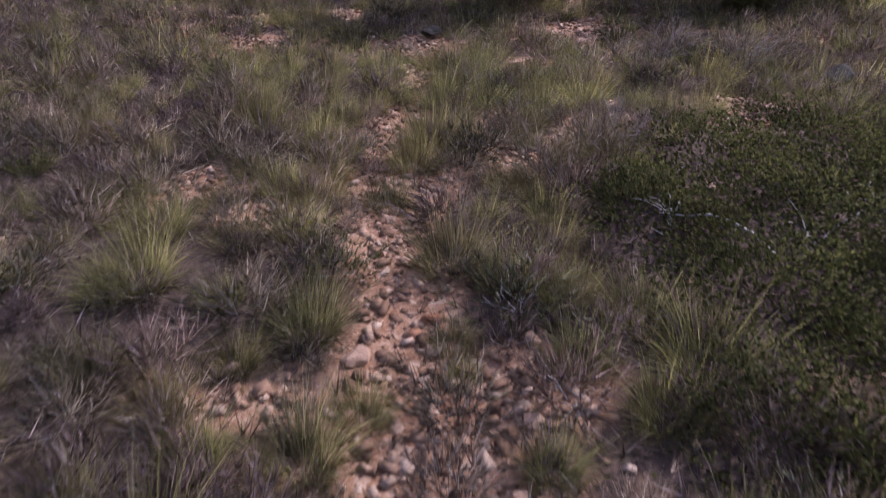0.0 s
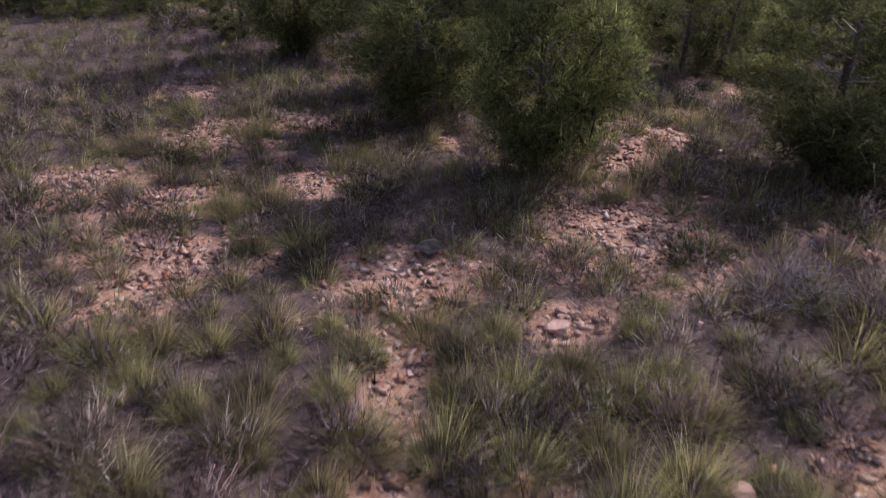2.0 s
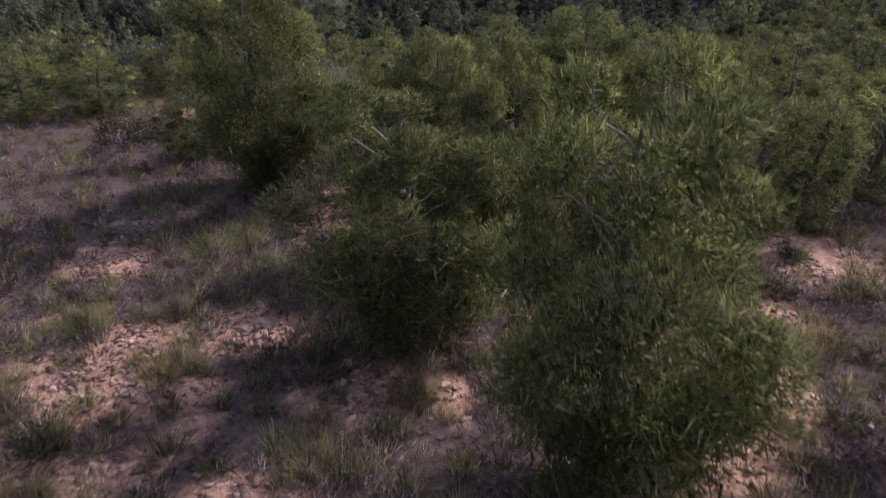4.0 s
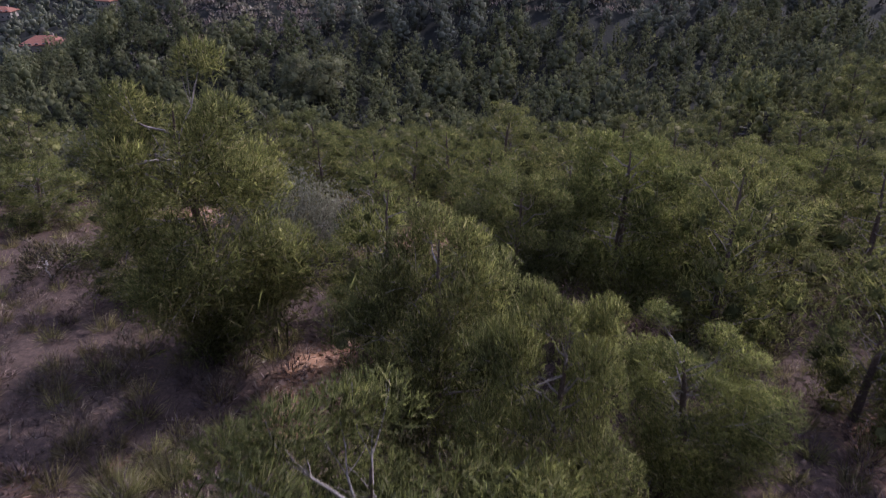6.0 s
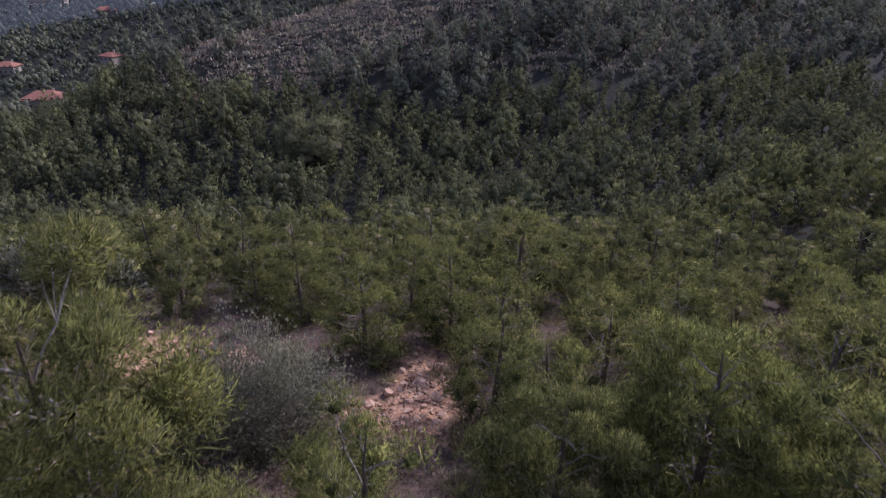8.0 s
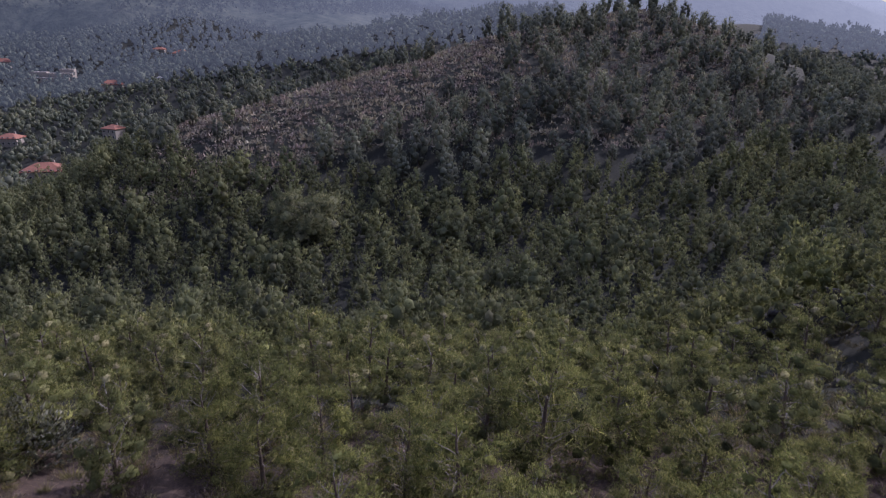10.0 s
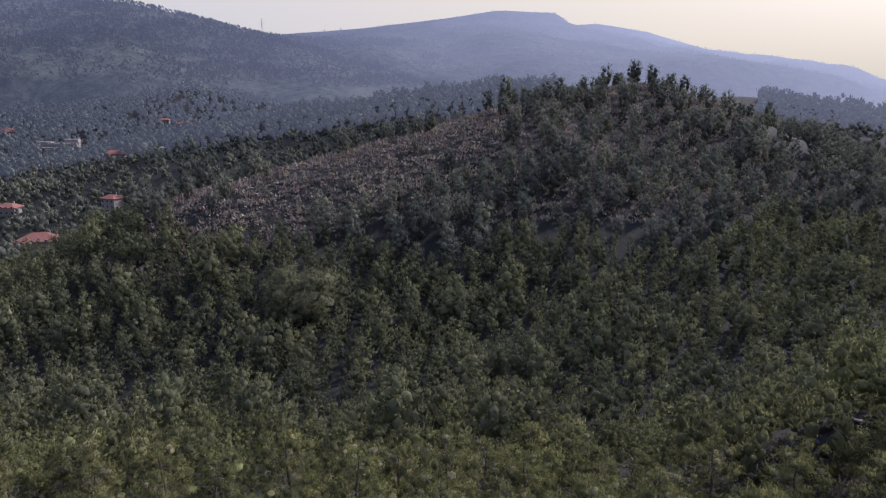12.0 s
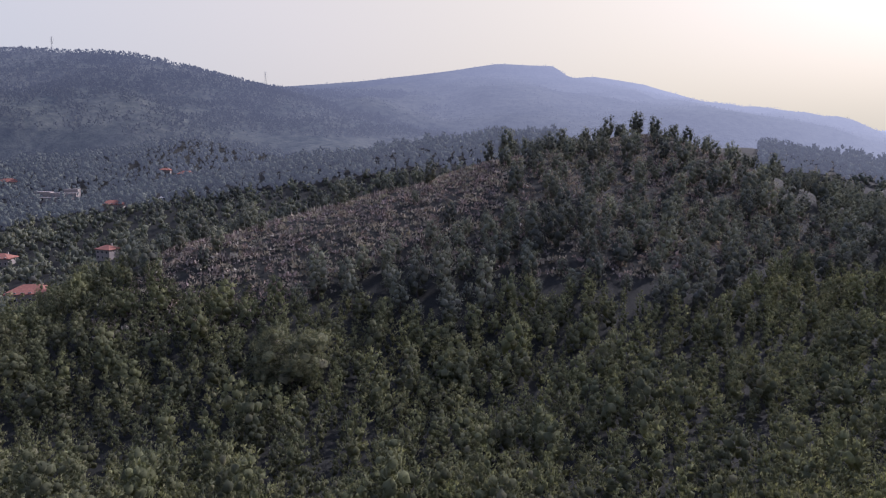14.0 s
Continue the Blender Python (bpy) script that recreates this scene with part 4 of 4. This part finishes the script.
tuss = spaced(rng, 20000, (-15, 13, 0.3, 30), lambda x, y: np.interp(y, [0, 12, 30], [0.6, 0.62, 0.7]) + 0.2 * rng.uniform(size=len(x)),
              lambda x, y: scrub_room(x, y) * mastic_room(x, y) * np.clip(0.5 + 0.3 * np.clip((y - 11) / 5, 0, 1) + 2.2 * fbm(x / 3, y / 3, 2, 51) - 0.04 * np.clip(x - 2, 0, 9), 0.08, 0.9))
tuss = tuss[np.argsort(np.hypot(tuss[:, 0], tuss[:, 1]))]
rows = PATH_TUSSOCKS + SLOPE_TUSSOCKS + [(x, y, rng.uniform(0.6, 1.2)) for x, y in tuss[:290]]
for k, (x, y, s) in enumerate(rows):
    m = stand(x, y, rng.uniform(0, 6.28), 1.1 * s, rng.uniform(0.85, 1.15))
    if k < 5:
        green_kinds[k].matrix_basis = m
    else:
        copy_thing(green_kinds[k % 5], m).matrix_basis = m


def stuff(name, label, category, material, templates, xy, low, high, squash=(0.8, 1.2), sink=0.0, soft_light=True):
    pick = rng.integers(0, len(templates), len(xy))
    pieces, normals, tints = [], [], []
    for k, template in enumerate(templates):
        p = xy[pick == k]
        m = len(p)
        if m:
            turn = rng.uniform(0, 6.28, m)
            pieces.append(scattered(template, p[:, 0], p[:, 1], rng.uniform(low, high, m), turn, rng.uniform(*squash, m), sink))
            w, co, si = rounded(template[0])[None], np.cos(turn)[:, None], np.sin(turn)[:, None]
            normals.append(np.stack([w[..., 0] * co - w[..., 1] * si, w[..., 0] * si + w[..., 1] * co, w[..., 2] + 0 * co], -1).reshape(-1, 3))
            tints.append(np.repeat(rng.uniform(size=m), len(template[0])))
    me = mesh_of(name, *joined(pieces), material, normals=np.concatenate(normals) if soft_light else None)
    me.attributes.new("tint", "FLOAT", "POINT").data.foreach_set("value", np.concatenate(tints).astype(np.float32))
    return tagged(new(name, me), label, category, kind="stuff")


coarse = [joined([tussock_shape(rng, 20, 0.010, 0.68), tussock_shape(rng, 150, 0.012, 0.56, 1)]) for _ in range(4)]
more = spaced(rng, 12000, (-34, 26, 22, 60), lambda x, y: 0.8 + 0.3 * rng.uniform(size=len(x)), lambda x, y: scrub_room(x, y) * np.clip(0.6 + 1.4 * fbm(x / 5, y / 5, 2, 52), 0, 1) * ((y > 30) | (np.abs(x + 1) > 14)))
fine = [joined([tussock_shape(rng, 40, 0.011, 0.66), tussock_shape(rng, 170, 0.012, 0.55, 1)]) for _ in range(5)]
stuff("grass_slope", "grey-green esparto grass on the slope", "grass", ESPARTO_FIELD, fine, tuss[290:], 0.6, 1.2)
stuff("grass_field", "grey-green esparto grass over the open slope", "grass", ESPARTO_FIELD, coarse, more, 0.7, 1.3)

heath_kinds = [plant_thing("dwarf_shrub", "grey-brown woody dwarf shrub, half dead", "shrub", "dwarf shrubs on the slope",
                           [("foliage", bush_shape(rng, 130, 0.46, 0.24, 0.011, 4, 0.8, hollow=0.3), HEATH), ("stemwork", stems_shape(rng, 2, 0.36, 0.008), TWIG)]) for _ in range(4)]
heath = spaced(rng, 12000, (-14, 12, 0.5, 28), lambda x, y: 0.5 + 0.25 * rng.uniform(size=len(x)),
               lambda x, y: scrub_room(x, y) * mastic_room(x, y) * np.clip(0.6 - 0.15 * np.clip((y - 11) / 5, 0, 1) + 2.0 * fbm(x / 2.4, y / 2.4, 2, 61), 0.12, 0.9))
heath = heath[np.argsort(np.hypot(heath[:, 0], heath[:, 1]))]
for k, (x, y) in enumerate(heath[:290]):
    m = stand(x, y, rng.uniform(0, 6.28), rng.uniform(0.5, 1.3), rng.uniform(0.7, 1.2))
    if k < 4:
        heath_kinds[k].matrix_basis = m
    else:
        copy_thing(heath_kinds[k % 4], m).matrix_basis = m
heath_more = spaced(rng, 12000, (-34, 26, 22, 62), lambda x, y: np.where((np.abs(x) < 16) & (y < 42), 0.62, 0.95) + 0.3 * rng.uniform(size=len(x)), lambda x, y: scrub_room(x, y) * 0.8 * ((y > 26) | (np.abs(x + 1) > 13)))
stuff("heath_field", "grey-brown heath cushions over the open slope", "heath", HEATH_FIELD, [bush_shape(rng, 80, 0.45, 0.19, 0.015, 3, 0.8, hollow=0.35) for _ in range(4)], np.concatenate([heath[290:], heath_more]), 0.6, 1.3)

rosemary_kinds = [plant_thing("rosemary_bush", "dark green rosemary bush with upright twigs", "shrub", "rosemary on the slope",
                              [("foliage", bush_shape(rng, 190, 0.5, 0.15, 0.012, 5, 0.85, hollow=0.3), ROSEMARY), ("stemwork", stems_shape(rng, 4, 0.42, 0.008), TWIG)]) for _ in range(3)]
rosemary = spaced(rng, 1600, (-12, 12, 1, 28), lambda x, y: 1.0 + 0.6 * rng.uniform(size=len(x)),
                  lambda x, y: scrub_room(x, y) * mastic_room(x, y) * np.clip(0.25 + 0.13 * x, 0.12, 0.95))
for k, (x, y) in enumerate(rosemary[:130]):
    m = stand(x, y, rng.uniform(0, 6.28), rng.uniform(0.7, 1.35), rng.uniform(0.7, 1.1))
    if k < 3:
        rosemary_kinds[k].matrix_basis = m
    else:
        copy_thing(rosemary_kinds[k % 3], m).matrix_basis = m

sprig_n = 15000
sx, sy = rng.uniform(-13, 12, sprig_n), 0.3 + 33 * rng.uniform(size=sprig_n) ** 1.2
ok = rng.uniform(size=sprig_n) < scrub_room(sx, sy) * 0.9 + 0.1
stuff("litter", "dry grass wisps and twigs littering the soil", "litter", HEATH_FIELD, [blades(rng, np.array([(0.0, 0, 0)]), np.array([(0, 0, 1.0)]), 0.22, 0.014, 7, 0.8) for _ in range(6)], np.stack([sx[ok], sy[ok]], 1), 0.6, 1.4)

outer = spaced(rng, 16000, (-75, 75, -45, 48), lambda x, y: 1.15 + 0.5 * rng.uniform(size=len(x)), lambda x, y: 0.9 * (((np.abs(x + 1) > 13.5) & (y < 23)) | (y < 0.2) | (np.abs(x + 4) > 29)))
stuff("outer_scrub", "grey-green grass and heath over the wider slope", "scrub", ESPARTO_FIELD, [bush_shape(rng, 13, 0.5, 0.4, 0.07, 2, 0.7) for _ in range(5)], outer, 0.6, 1.4)

gully = spaced(rng, 1500, (10, 36, 54, 82), lambda x, y: 0.9 + 0.5 * rng.uniform(size=len(x)), lambda x, y: np.exp(-((x - 20.5) / 9) ** 4 - ((y - 68) / 13) ** 4))
stuff("gully_scrub", "dark green scrub filling the shaded rocky gully", "scrub", ROSEMARY_FIELD, [bush_shape(rng, 70, 0.6, 0.26, 0.035, 3, 0.8, hollow=0.4) for _ in range(4)], gully, 0.6, 1.5)

# heath on the hill's open shoulder, far off
shoulder = spaced(rng, 24000, (-110, 110, 175, 330), lambda x, y: 1.0 + 0.5 * rng.uniform(size=len(x)), lambda x, y: np.clip(heath_flank(x, y) * 1.5 + 0.55 * (ground(x, y) > -24) * in_reach(x, y), 0, 1))
stuff("hill_heath", "grey-brown heath covering the hill's open shoulder", "heath", HILL_HEATH, [bush_shape(rng, 16, 0.8, 0.6, 0.4, 1, 0.9) for _ in range(4)], shoulder, 0.6, 1.7, soft_light=False)


def big_bush(name, label, category, lobes, tufts, length, width, count, leaves, flat=0.85):
    """A wide bush of several lobes: leaves over stems."""
    x0, y0 = lobes[0][:2]
    ob = new(name)
    ob.matrix_basis = Matrix.Translation((x0, y0, float(ground(x0, y0))))
    tagged(ob, label, category)
    crown, stems, soft = [], [], []
    for x, y, r, h in lobes:
        z = float(ground(x, y) - ground(x0, y0))
        v, f = bush_shape(rng, int(tufts * r * r), r, length, width, count, h / r * flat, hollow=0.72)
        crown.append((v + (x - x0, y - y0, z), f))
        soft.append(rounded(v, (0, 0, 0.2 * h)))
        if len(stems) < 20:
            end = np.array([x - x0, y - y0, z + 0.45 * h])
            stems.append(tube(bent(rng, np.array([0, 0, -0.1]), end, 7, 0.1), np.linspace(0.03, 0.01, 7), 4))
            for _ in range(7):
                stems.append(tube(bent(rng, end * 0.9, end + units(rng, 1)[0] * 0.4 * r * (1, 1, 0.4), 4, 0.06), np.linspace(0.012, 0.005, 4), 3))
    part("foliage", mesh_of("foliage", *joined(crown), leaves, normals=np.concatenate(soft)), ob)
    tagged(part("stemwork", mesh_of("stemwork", *joined(stems), TWIG), ob), kind="stuff")
    return ob


big_bush("mastic_bush", "large dark green glossy mastic bush beside the path", "bush",
         [(3.7, 5.4, 1.5, 1.0), (2.35, 5.9, 0.9, 0.75), (5.0, 6.3, 1.2, 0.9), (2.9, 4.2, 1.1, 0.85), (4.7, 4.4, 1.3, 1.0), (2.4, 2.9, 0.8, 0.65), (3.7, 2.8, 1.2, 0.85), (6.2, 5.2, 1.1, 0.9), (3.2, 1.8, 0.8, 0.6), (3.5, 7.2, 1.1, 0.8), (5.0, 7.8, 1.2, 0.85), (6.5, 7.2, 1.2, 0.9), (2.3, 6.6, 0.7, 0.6)], 1150, 0.055, 0.022, 8, MASTIC)
big_bush("wild_olive", "rounded silver-grey wild olive in a clearing", "bush",
         [(-5.5, 40.8, 2.1, 3.9), (-7.1, 41.0, 1.5, 2.8), (-4.1, 41.0, 1.5, 2.9), (-5.6, 39.7, 1.7, 2.7), (-6.4, 40.3, 1.5, 3.3), (-4.7, 40.3, 1.4, 3.3)], 800, 0.10, 0.025, 7, OLIVE)
big_bush("grey_bush", "wide dull grey-green bush at the wood's edge", "bush", [(-17.5, 52, 2.4, 3.2), (-20, 53, 2.0, 2.8), (-15.2, 52.5, 1.6, 2.4)], 300, 0.2, 0.09, 4, OLIVE)
big_bush("low_bush", "rounded green bush on the open slope", "bush", [(-12.9, 38.6, 1.1, 1.3), (-12.2, 39.2, 0.8, 1.0)], 420, 0.12, 0.035, 5, ROSEMARY)
for x, y, r in ((2.55, 8.4, 0.75), (5.0, 14.2, 1.0), (6.4, 13.4, 1.0)):
    dead = plant_thing("dead_shrub", "pale grey dead shrub of bare tangled twigs", "shrub", "dead shrubs",
                       [("foliage", bush_shape(rng, 420, r, 0.26, 0.007, 3, 0.6), HEATH), ("stemwork", stems_shape(rng, 24, r, 0.008), TWIG)])
    dead.matrix_basis = stand(x, y, r * 7, 1.0)

# ---------------------------------------------------------------- stones
def chip_shape(rng, flat):
    """An angular chip: a skewed block of twelve triangles."""
    v = np.array([(a, b, c) for a in (-1, 1) for b in (-1, 1) for c in (-1, 1)], float) * (1.0, 0.7, flat) * (1 + 0.38 * rng.normal(size=(8, 3)))
    quads = ((0, 1, 3, 2), (4, 6, 7, 5), (0, 4, 5, 1), (2, 3, 7, 6), (0, 2, 6, 4), (1, 5, 7, 3))
    return v, np.array([t for a, b, c, d in quads for t in ((a, b, c), (a, c, d))])


def rough_ledge(rng):
    """A slab of bedrock, long and flat, with a broken outline."""
    v, f = chip_shape(rng, 0.5)
    return v * (1.5, 0.8, 1.0), f


def rock_mesh(name, rng, flat=0.6):
    """A broken limestone block with chipped edges."""
    bm = bmesh.new()
    bmesh.ops.create_icosphere(bm, subdivisions=2, radius=1.0)
    cuts = [(Vector(units(rng, 1)[0]), rng.uniform(0.4, 0.68)) for _ in range(13)]
    for v in bm.verts:
        for way, d in cuts:
            over = v.co.dot(way) - d
            if over > 0:
                v.co -= way * over
        v.co *= 1 + 0.05 * rng.normal()
        v.co.z *= flat
    me = bpy.data.meshes.new(name)
    bm.to_mesh(me)
    bm.free()
    me.materials.append(STONE)
    return me


rng = np.random.default_rng(55)
n = 220000
x, y = rng.uniform(-9, 9.5, n), 0.2 + 46 * rng.uniform(size=n) ** 1.5
keep = rng.uniform(size=n) < 0.9 * np.clip(bare(x, y) * 1.2, 0.012, 1) ** 1.3
x, y = x[keep][:16000], y[keep][:16000]
chips = [chip_shape(rng, f) for f in (0.35, 0.5, 0.65, 0.45, 0.7, 0.55)]
pick = rng.integers(0, 6, len(x))
pieces = []
for k in range(6):
    m = int((pick == k).sum())
    size = 0.010 + 0.05 * rng.uniform(size=m) ** 3.2
    pieces.append(scattered(chips[k], x[pick == k], y[pick == k], size, rng.uniform(0, 6.28, m), None, -0.15))
tagged(new("gravel", mesh_of("gravel", *joined(pieces), STONE)), "loose pale limestone chips on the reddish path", "gravel", kind="stuff")

rock_kinds = [rock_mesh("stone", rng, f) for f in (0.4, 0.55, 0.65, 0.5)]
STONES = [(4.05, 20.8, 0.22), (3.4, 15.9, 0.17), (1.6, 13.4, 0.24), (2.8, 10.4, 0.2), (-4.1, 24.3, 0.25), (-4.5, 24.6, 0.2), (-3.7, 24.1, 0.2), (-1.2, 12.6, 0.14), (4.6, 10.3, 0.2), (-4.6, 13.7, 0.22)]
spots = list(STONES)
extra = spaced(rng, 2600, (-9, 10, 1, 34), lambda x, y: 0.28 + 0 * x, lambda x, y: 0.8 * bare(x, y) ** 1.5 + 0.006)
slabs = spaced(rng, 900, (-3.2, 1.2, 39.5, 46.5), lambda x, y: 0.34 + 0 * x, lambda x, y: 1.2 * bare(x, y))
spots += [(x, y, 0.10 + 0.24 * rng.uniform() ** 1.6) for x, y in slabs[:46]]
shelf = spaced(rng, 900, (-15, -7, 43.5, 48.5), lambda x, y: 0.4 + 0 * x, lambda x, y: 0.6 * bare(x, y))
spots += [(x, y, 0.08 + 0.2 * rng.uniform() ** 1.6) for x, y in shelf[:50]]
spots += [(x, y, 0.045 + 0.13 * rng.uniform() ** 2.2) for x, y in extra[:260]]


def block_mesh(rng):
    """A broken block that leans out over its shaded face."""
    bm = bmesh.new()
    bmesh.ops.create_icosphere(bm, subdivisions=3, radius=1.25)
    cuts = [(Vector(units(rng, 1)[0]), rng.uniform(0.45, 0.85)) for _ in range(16)]
    for v in bm.verts:
        for way, d in cuts:
            over = v.co.dot(way) - d
            if over > 0:
                v.co -= way * over
        v.co += Vector(rng.normal(size=3) * 0.015)
        v.co.y -= 0.9 * v.co.z
        v.co.z *= 0.8
    me = bpy.data.meshes.new("stone")
    bm.to_mesh(me)
    bm.free()
    me.materials.append(SHADE_DARK_STONE)
    return me


for x, y, r in ((-0.33, 15.6, 0.27), (7.3, 11.9, 0.34)):
    ob = new("stone", block_mesh(rng))
    ob.matrix_basis = Matrix.Translation((x, y, float(ground(x, y)) + 0.5 * r)) @ Matrix.Rotation(0.25 * x, 4, "Z") @ Matrix.Diagonal((r, r * 0.8, r, 1))
    tagged(ob, "large block by the path, shade of its overhanging face painted dark", "stone", "loose stones")
for k, (x, y, r) in enumerate(spots):
    ob = new("stone", rock_kinds[k % 4])
    ob.matrix_basis = Matrix.Translation((x, y, float(ground(x, y)) + 0.18 * r)) @ Matrix.Rotation(rng.uniform(0, 6.28), 4, "Z") @ Matrix.Rotation(rng.normal() * 0.2, 4, "X") @ Matrix.Diagonal((r, r, r, 1))
    tagged(ob, "loose pale limestone block on the stony slope", "stone", "loose stones")

ledge = spaced(rng, 1600, (12, 44, 58, 90), lambda x, y: 0.75 + 0 * x,
               lambda x, y: np.exp(-((y - 78.5 + 0.12 * (x - 25)) / 1.8) ** 2) * (x > 15) + 0.25 * np.exp(-((x - 19) / 4) ** 2 - ((y - 66) / 5) ** 2))
stuff("rock_outcrop", "broken grey limestone ledges on the spur, colour darkened for the gully's shade", "rocks", SHADED_LEDGE_STONE, [rough_ledge(rng) for _ in range(6)], ledge, 0.22, 0.62, (0.35, 0.8), 0.12, False)

# ---------------------------------------------------------------- houses in the valley and pylons
def box_mesh(name, size, material, at=(0, 0, 0)):
    bm = bmesh.new()
    bmesh.ops.create_cube(bm, size=1.0, matrix=Matrix.Translation(at) @ Matrix.Diagonal((*size, 1)))
    me = bpy.data.meshes.new(name)
    bm.to_mesh(me)
    bm.free()
    me.materials.append(material)
    return me


def hip_roof(name, length, depth, rise, base, over=0.6):
    a, b, r = length / 2 + over, depth / 2 + over, max(0.2, (length - depth) / 2)
    v = [(-a, -b, base), (a, -b, base), (a, b, base), (-a, b, base), (-a, -b, base + 0.25), (a, -b, base + 0.25), (a, b, base + 0.25), (-a, b, base + 0.25), (-r, 0, base + rise), (r, 0, base + rise)]
    f = [(0, 3, 2, 1), (0, 1, 5, 4), (1, 2, 6, 5), (2, 3, 7, 6), (3, 0, 4, 7), (4, 5, 9, 8), (6, 7, 8, 9), (5, 6, 9), (7, 4, 8)]
    me = bpy.data.meshes.new(name)
    me.from_pydata(v, [], f)
    me.materials.append(TERRACOTTA)
    return me


def house(x, y, turn, length, depth, high, rise, label, sunk=0.0):
    ob = new("house")
    ob.matrix_basis = Matrix.Translation((x, y, float(ground(x, y)) - sunk)) @ Matrix.Rotation(radians(turn), 4, "Z")
    tagged(ob, label, "house", "houses in the valley")
    part("wall", box_mesh("wall", (length, depth, high + 3), PLASTER, (0, 0, (high - 3) / 2)), ob)
    roof = part("roof", hip_roof("roof", length, depth, rise, high), ob, "terracotta tiled hip roof")
    part("chimney", box_mesh("chimney", (0.8, 0.8, 1.6), PLASTER, (length * 0.2, depth * 0.15, high + rise * 0.9)), roof)
    for k in range(max(2, int(length // 3))):
        wx = -length / 2 + (k + 0.5) * length / max(2, int(length // 3))
        for z in ([1.5] if high < 4 else [1.5, 4.3]):
            w = part("window", box_mesh("window", (1.3, 0.12, 1.4), CONCRETE, (wx, -depth / 2 - 0.03, z)), ob)
            part("pane", box_mesh("pane", (1.05, 0.06, 1.15), PANE, (wx, -depth / 2 - 0.1, z)), w)
    return ob


RED_ROOF = "pale house with red tiled hip roof among pines"
house(-183, 338, 12, 18, 12, 4.0, 3.4, RED_ROOF, 1.5)
house(-178, 398, -20, 9, 7, 5.5, 2.2, "small two-storey house with red roof among pines")
house(-283, 790, 5, 16, 10, 6.5, 3.5, RED_ROOF)
house(-440, 730, 10, 18, 10, 6.5, 3.5, RED_ROOF)
house(-243, 540, 15, 15, 9, 4.0, 3.0, RED_ROOF)
house(-246, 416, 0, 12, 9, 4.0, 2.6, RED_ROOF)
house(-310, 800, 0, 14, 8, 3.5, 2.4, "low pale house half hidden by pines")


def terraced_house(x, y):
    """Pale stepped terraces and low walls of a large property."""
    ob = new("terraced_house")
    ob.matrix_basis = Matrix.Translation((x, y, float(ground(x, y)))) @ Matrix.Rotation(0.15, 4, "Z")
    tagged(ob, "pale terraced property with stone walls among pines", "house", "houses in the valley")
    for k, (wx, wy, w, d, h) in enumerate(((0, 0, 34, 6, 4), (6, 7, 26, 7, 7.5), (-10, 8, 14, 7, 8.5), (12, 14, 12, 7, 10.5))):
        part("terrace", box_mesh("terrace", (w, d, h + 4), PLASTER, (wx, wy, (h - 4) / 2)), ob)
    for k in range(6):
        part("opening", box_mesh("opening", (1.6, 0.3, 2.0), PANE, (-12 + 4.6 * k, -3.05, 2.4)), ob)
    return ob


terraced_house(-352, 652)
lane = new("lane", sheet("lane", np.linspace(-3.0, 3.0, 4), np.linspace(0, 70, 30), lambda x, y: ground(-214 + x - 0.1 * y, 555 + y) + 0.35 + 0 * x, CONCRETE))
lane.matrix_basis = Matrix.Translation((-214, 555, 0)) @ Matrix(((1, -0.1, 0, 0), (0, 1, 0, 0), (0, 0, 1, 0), (0, 0, 0, 1)))
tagged(lane, "pale concrete lane climbing between the pines", "road", kind="structure")


def pylon(x, y, base, high):
    ob = new("pylon")
    ob.matrix_basis = Matrix.Translation((x, y, base))
    tagged(ob, "steel lattice power pylon on the ridge", "pylon", "pylons")
    foot, waist = high * 0.09, high * 0.02
    for sx, sy in ((1, 1), (1, -1), (-1, -1), (-1, 1)):
        part("leg", mesh_of("leg", *tube([(sx * foot, sy * foot, -3), (sx * waist, sy * waist, high * 0.7), (sx * 0.2, sy * 0.2, high)], [0.2, 0.16, 0.12], 4), STEEL), ob)
    for k in range(9):
        z0, z1 = high * k / 10, high * (k + 1) / 10
        r0, r1 = np.interp(z0, [0, 0.7 * high, high], [foot, waist, 0.2]), np.interp(z1, [0, 0.7 * high, high], [foot, waist, 0.2])
        lines = [tube([(s * r0, c * r0, z0), (-s * r1, c * r1, z1)], [0.08, 0.08], 3) for s in (1, -1) for c in (1, -1)]
        lines += [tube([(c * r0, s * r0, z0), (c * r1, -s * r1, z1)], [0.08, 0.08], 3) for s in (1, -1) for c in (1, -1)]
        part("brace", mesh_of("brace", *joined(lines), STEEL), ob)
    for z, w in ((0.72, 0.16), (0.82, 0.13), (0.92, 0.10)):
        part("crossarm", mesh_of("crossarm", *tube([(-high * w, 0, high * z), (0, 0, high * (z + 0.02)), (high * w, 0, high * z)], [0.1, 0.22, 0.1], 4), STEEL), ob)
    return ob


pylon(-930, 1700, float(left_range(-930.0, 1700.0)) - 4, 42)
pylon(-610, 2405, float(far_range(-610.0, 2405.0)) - 4, 62)
pylon(1372, 2400, float(far_range(1372.0, 2400.0)) - 4, 62)
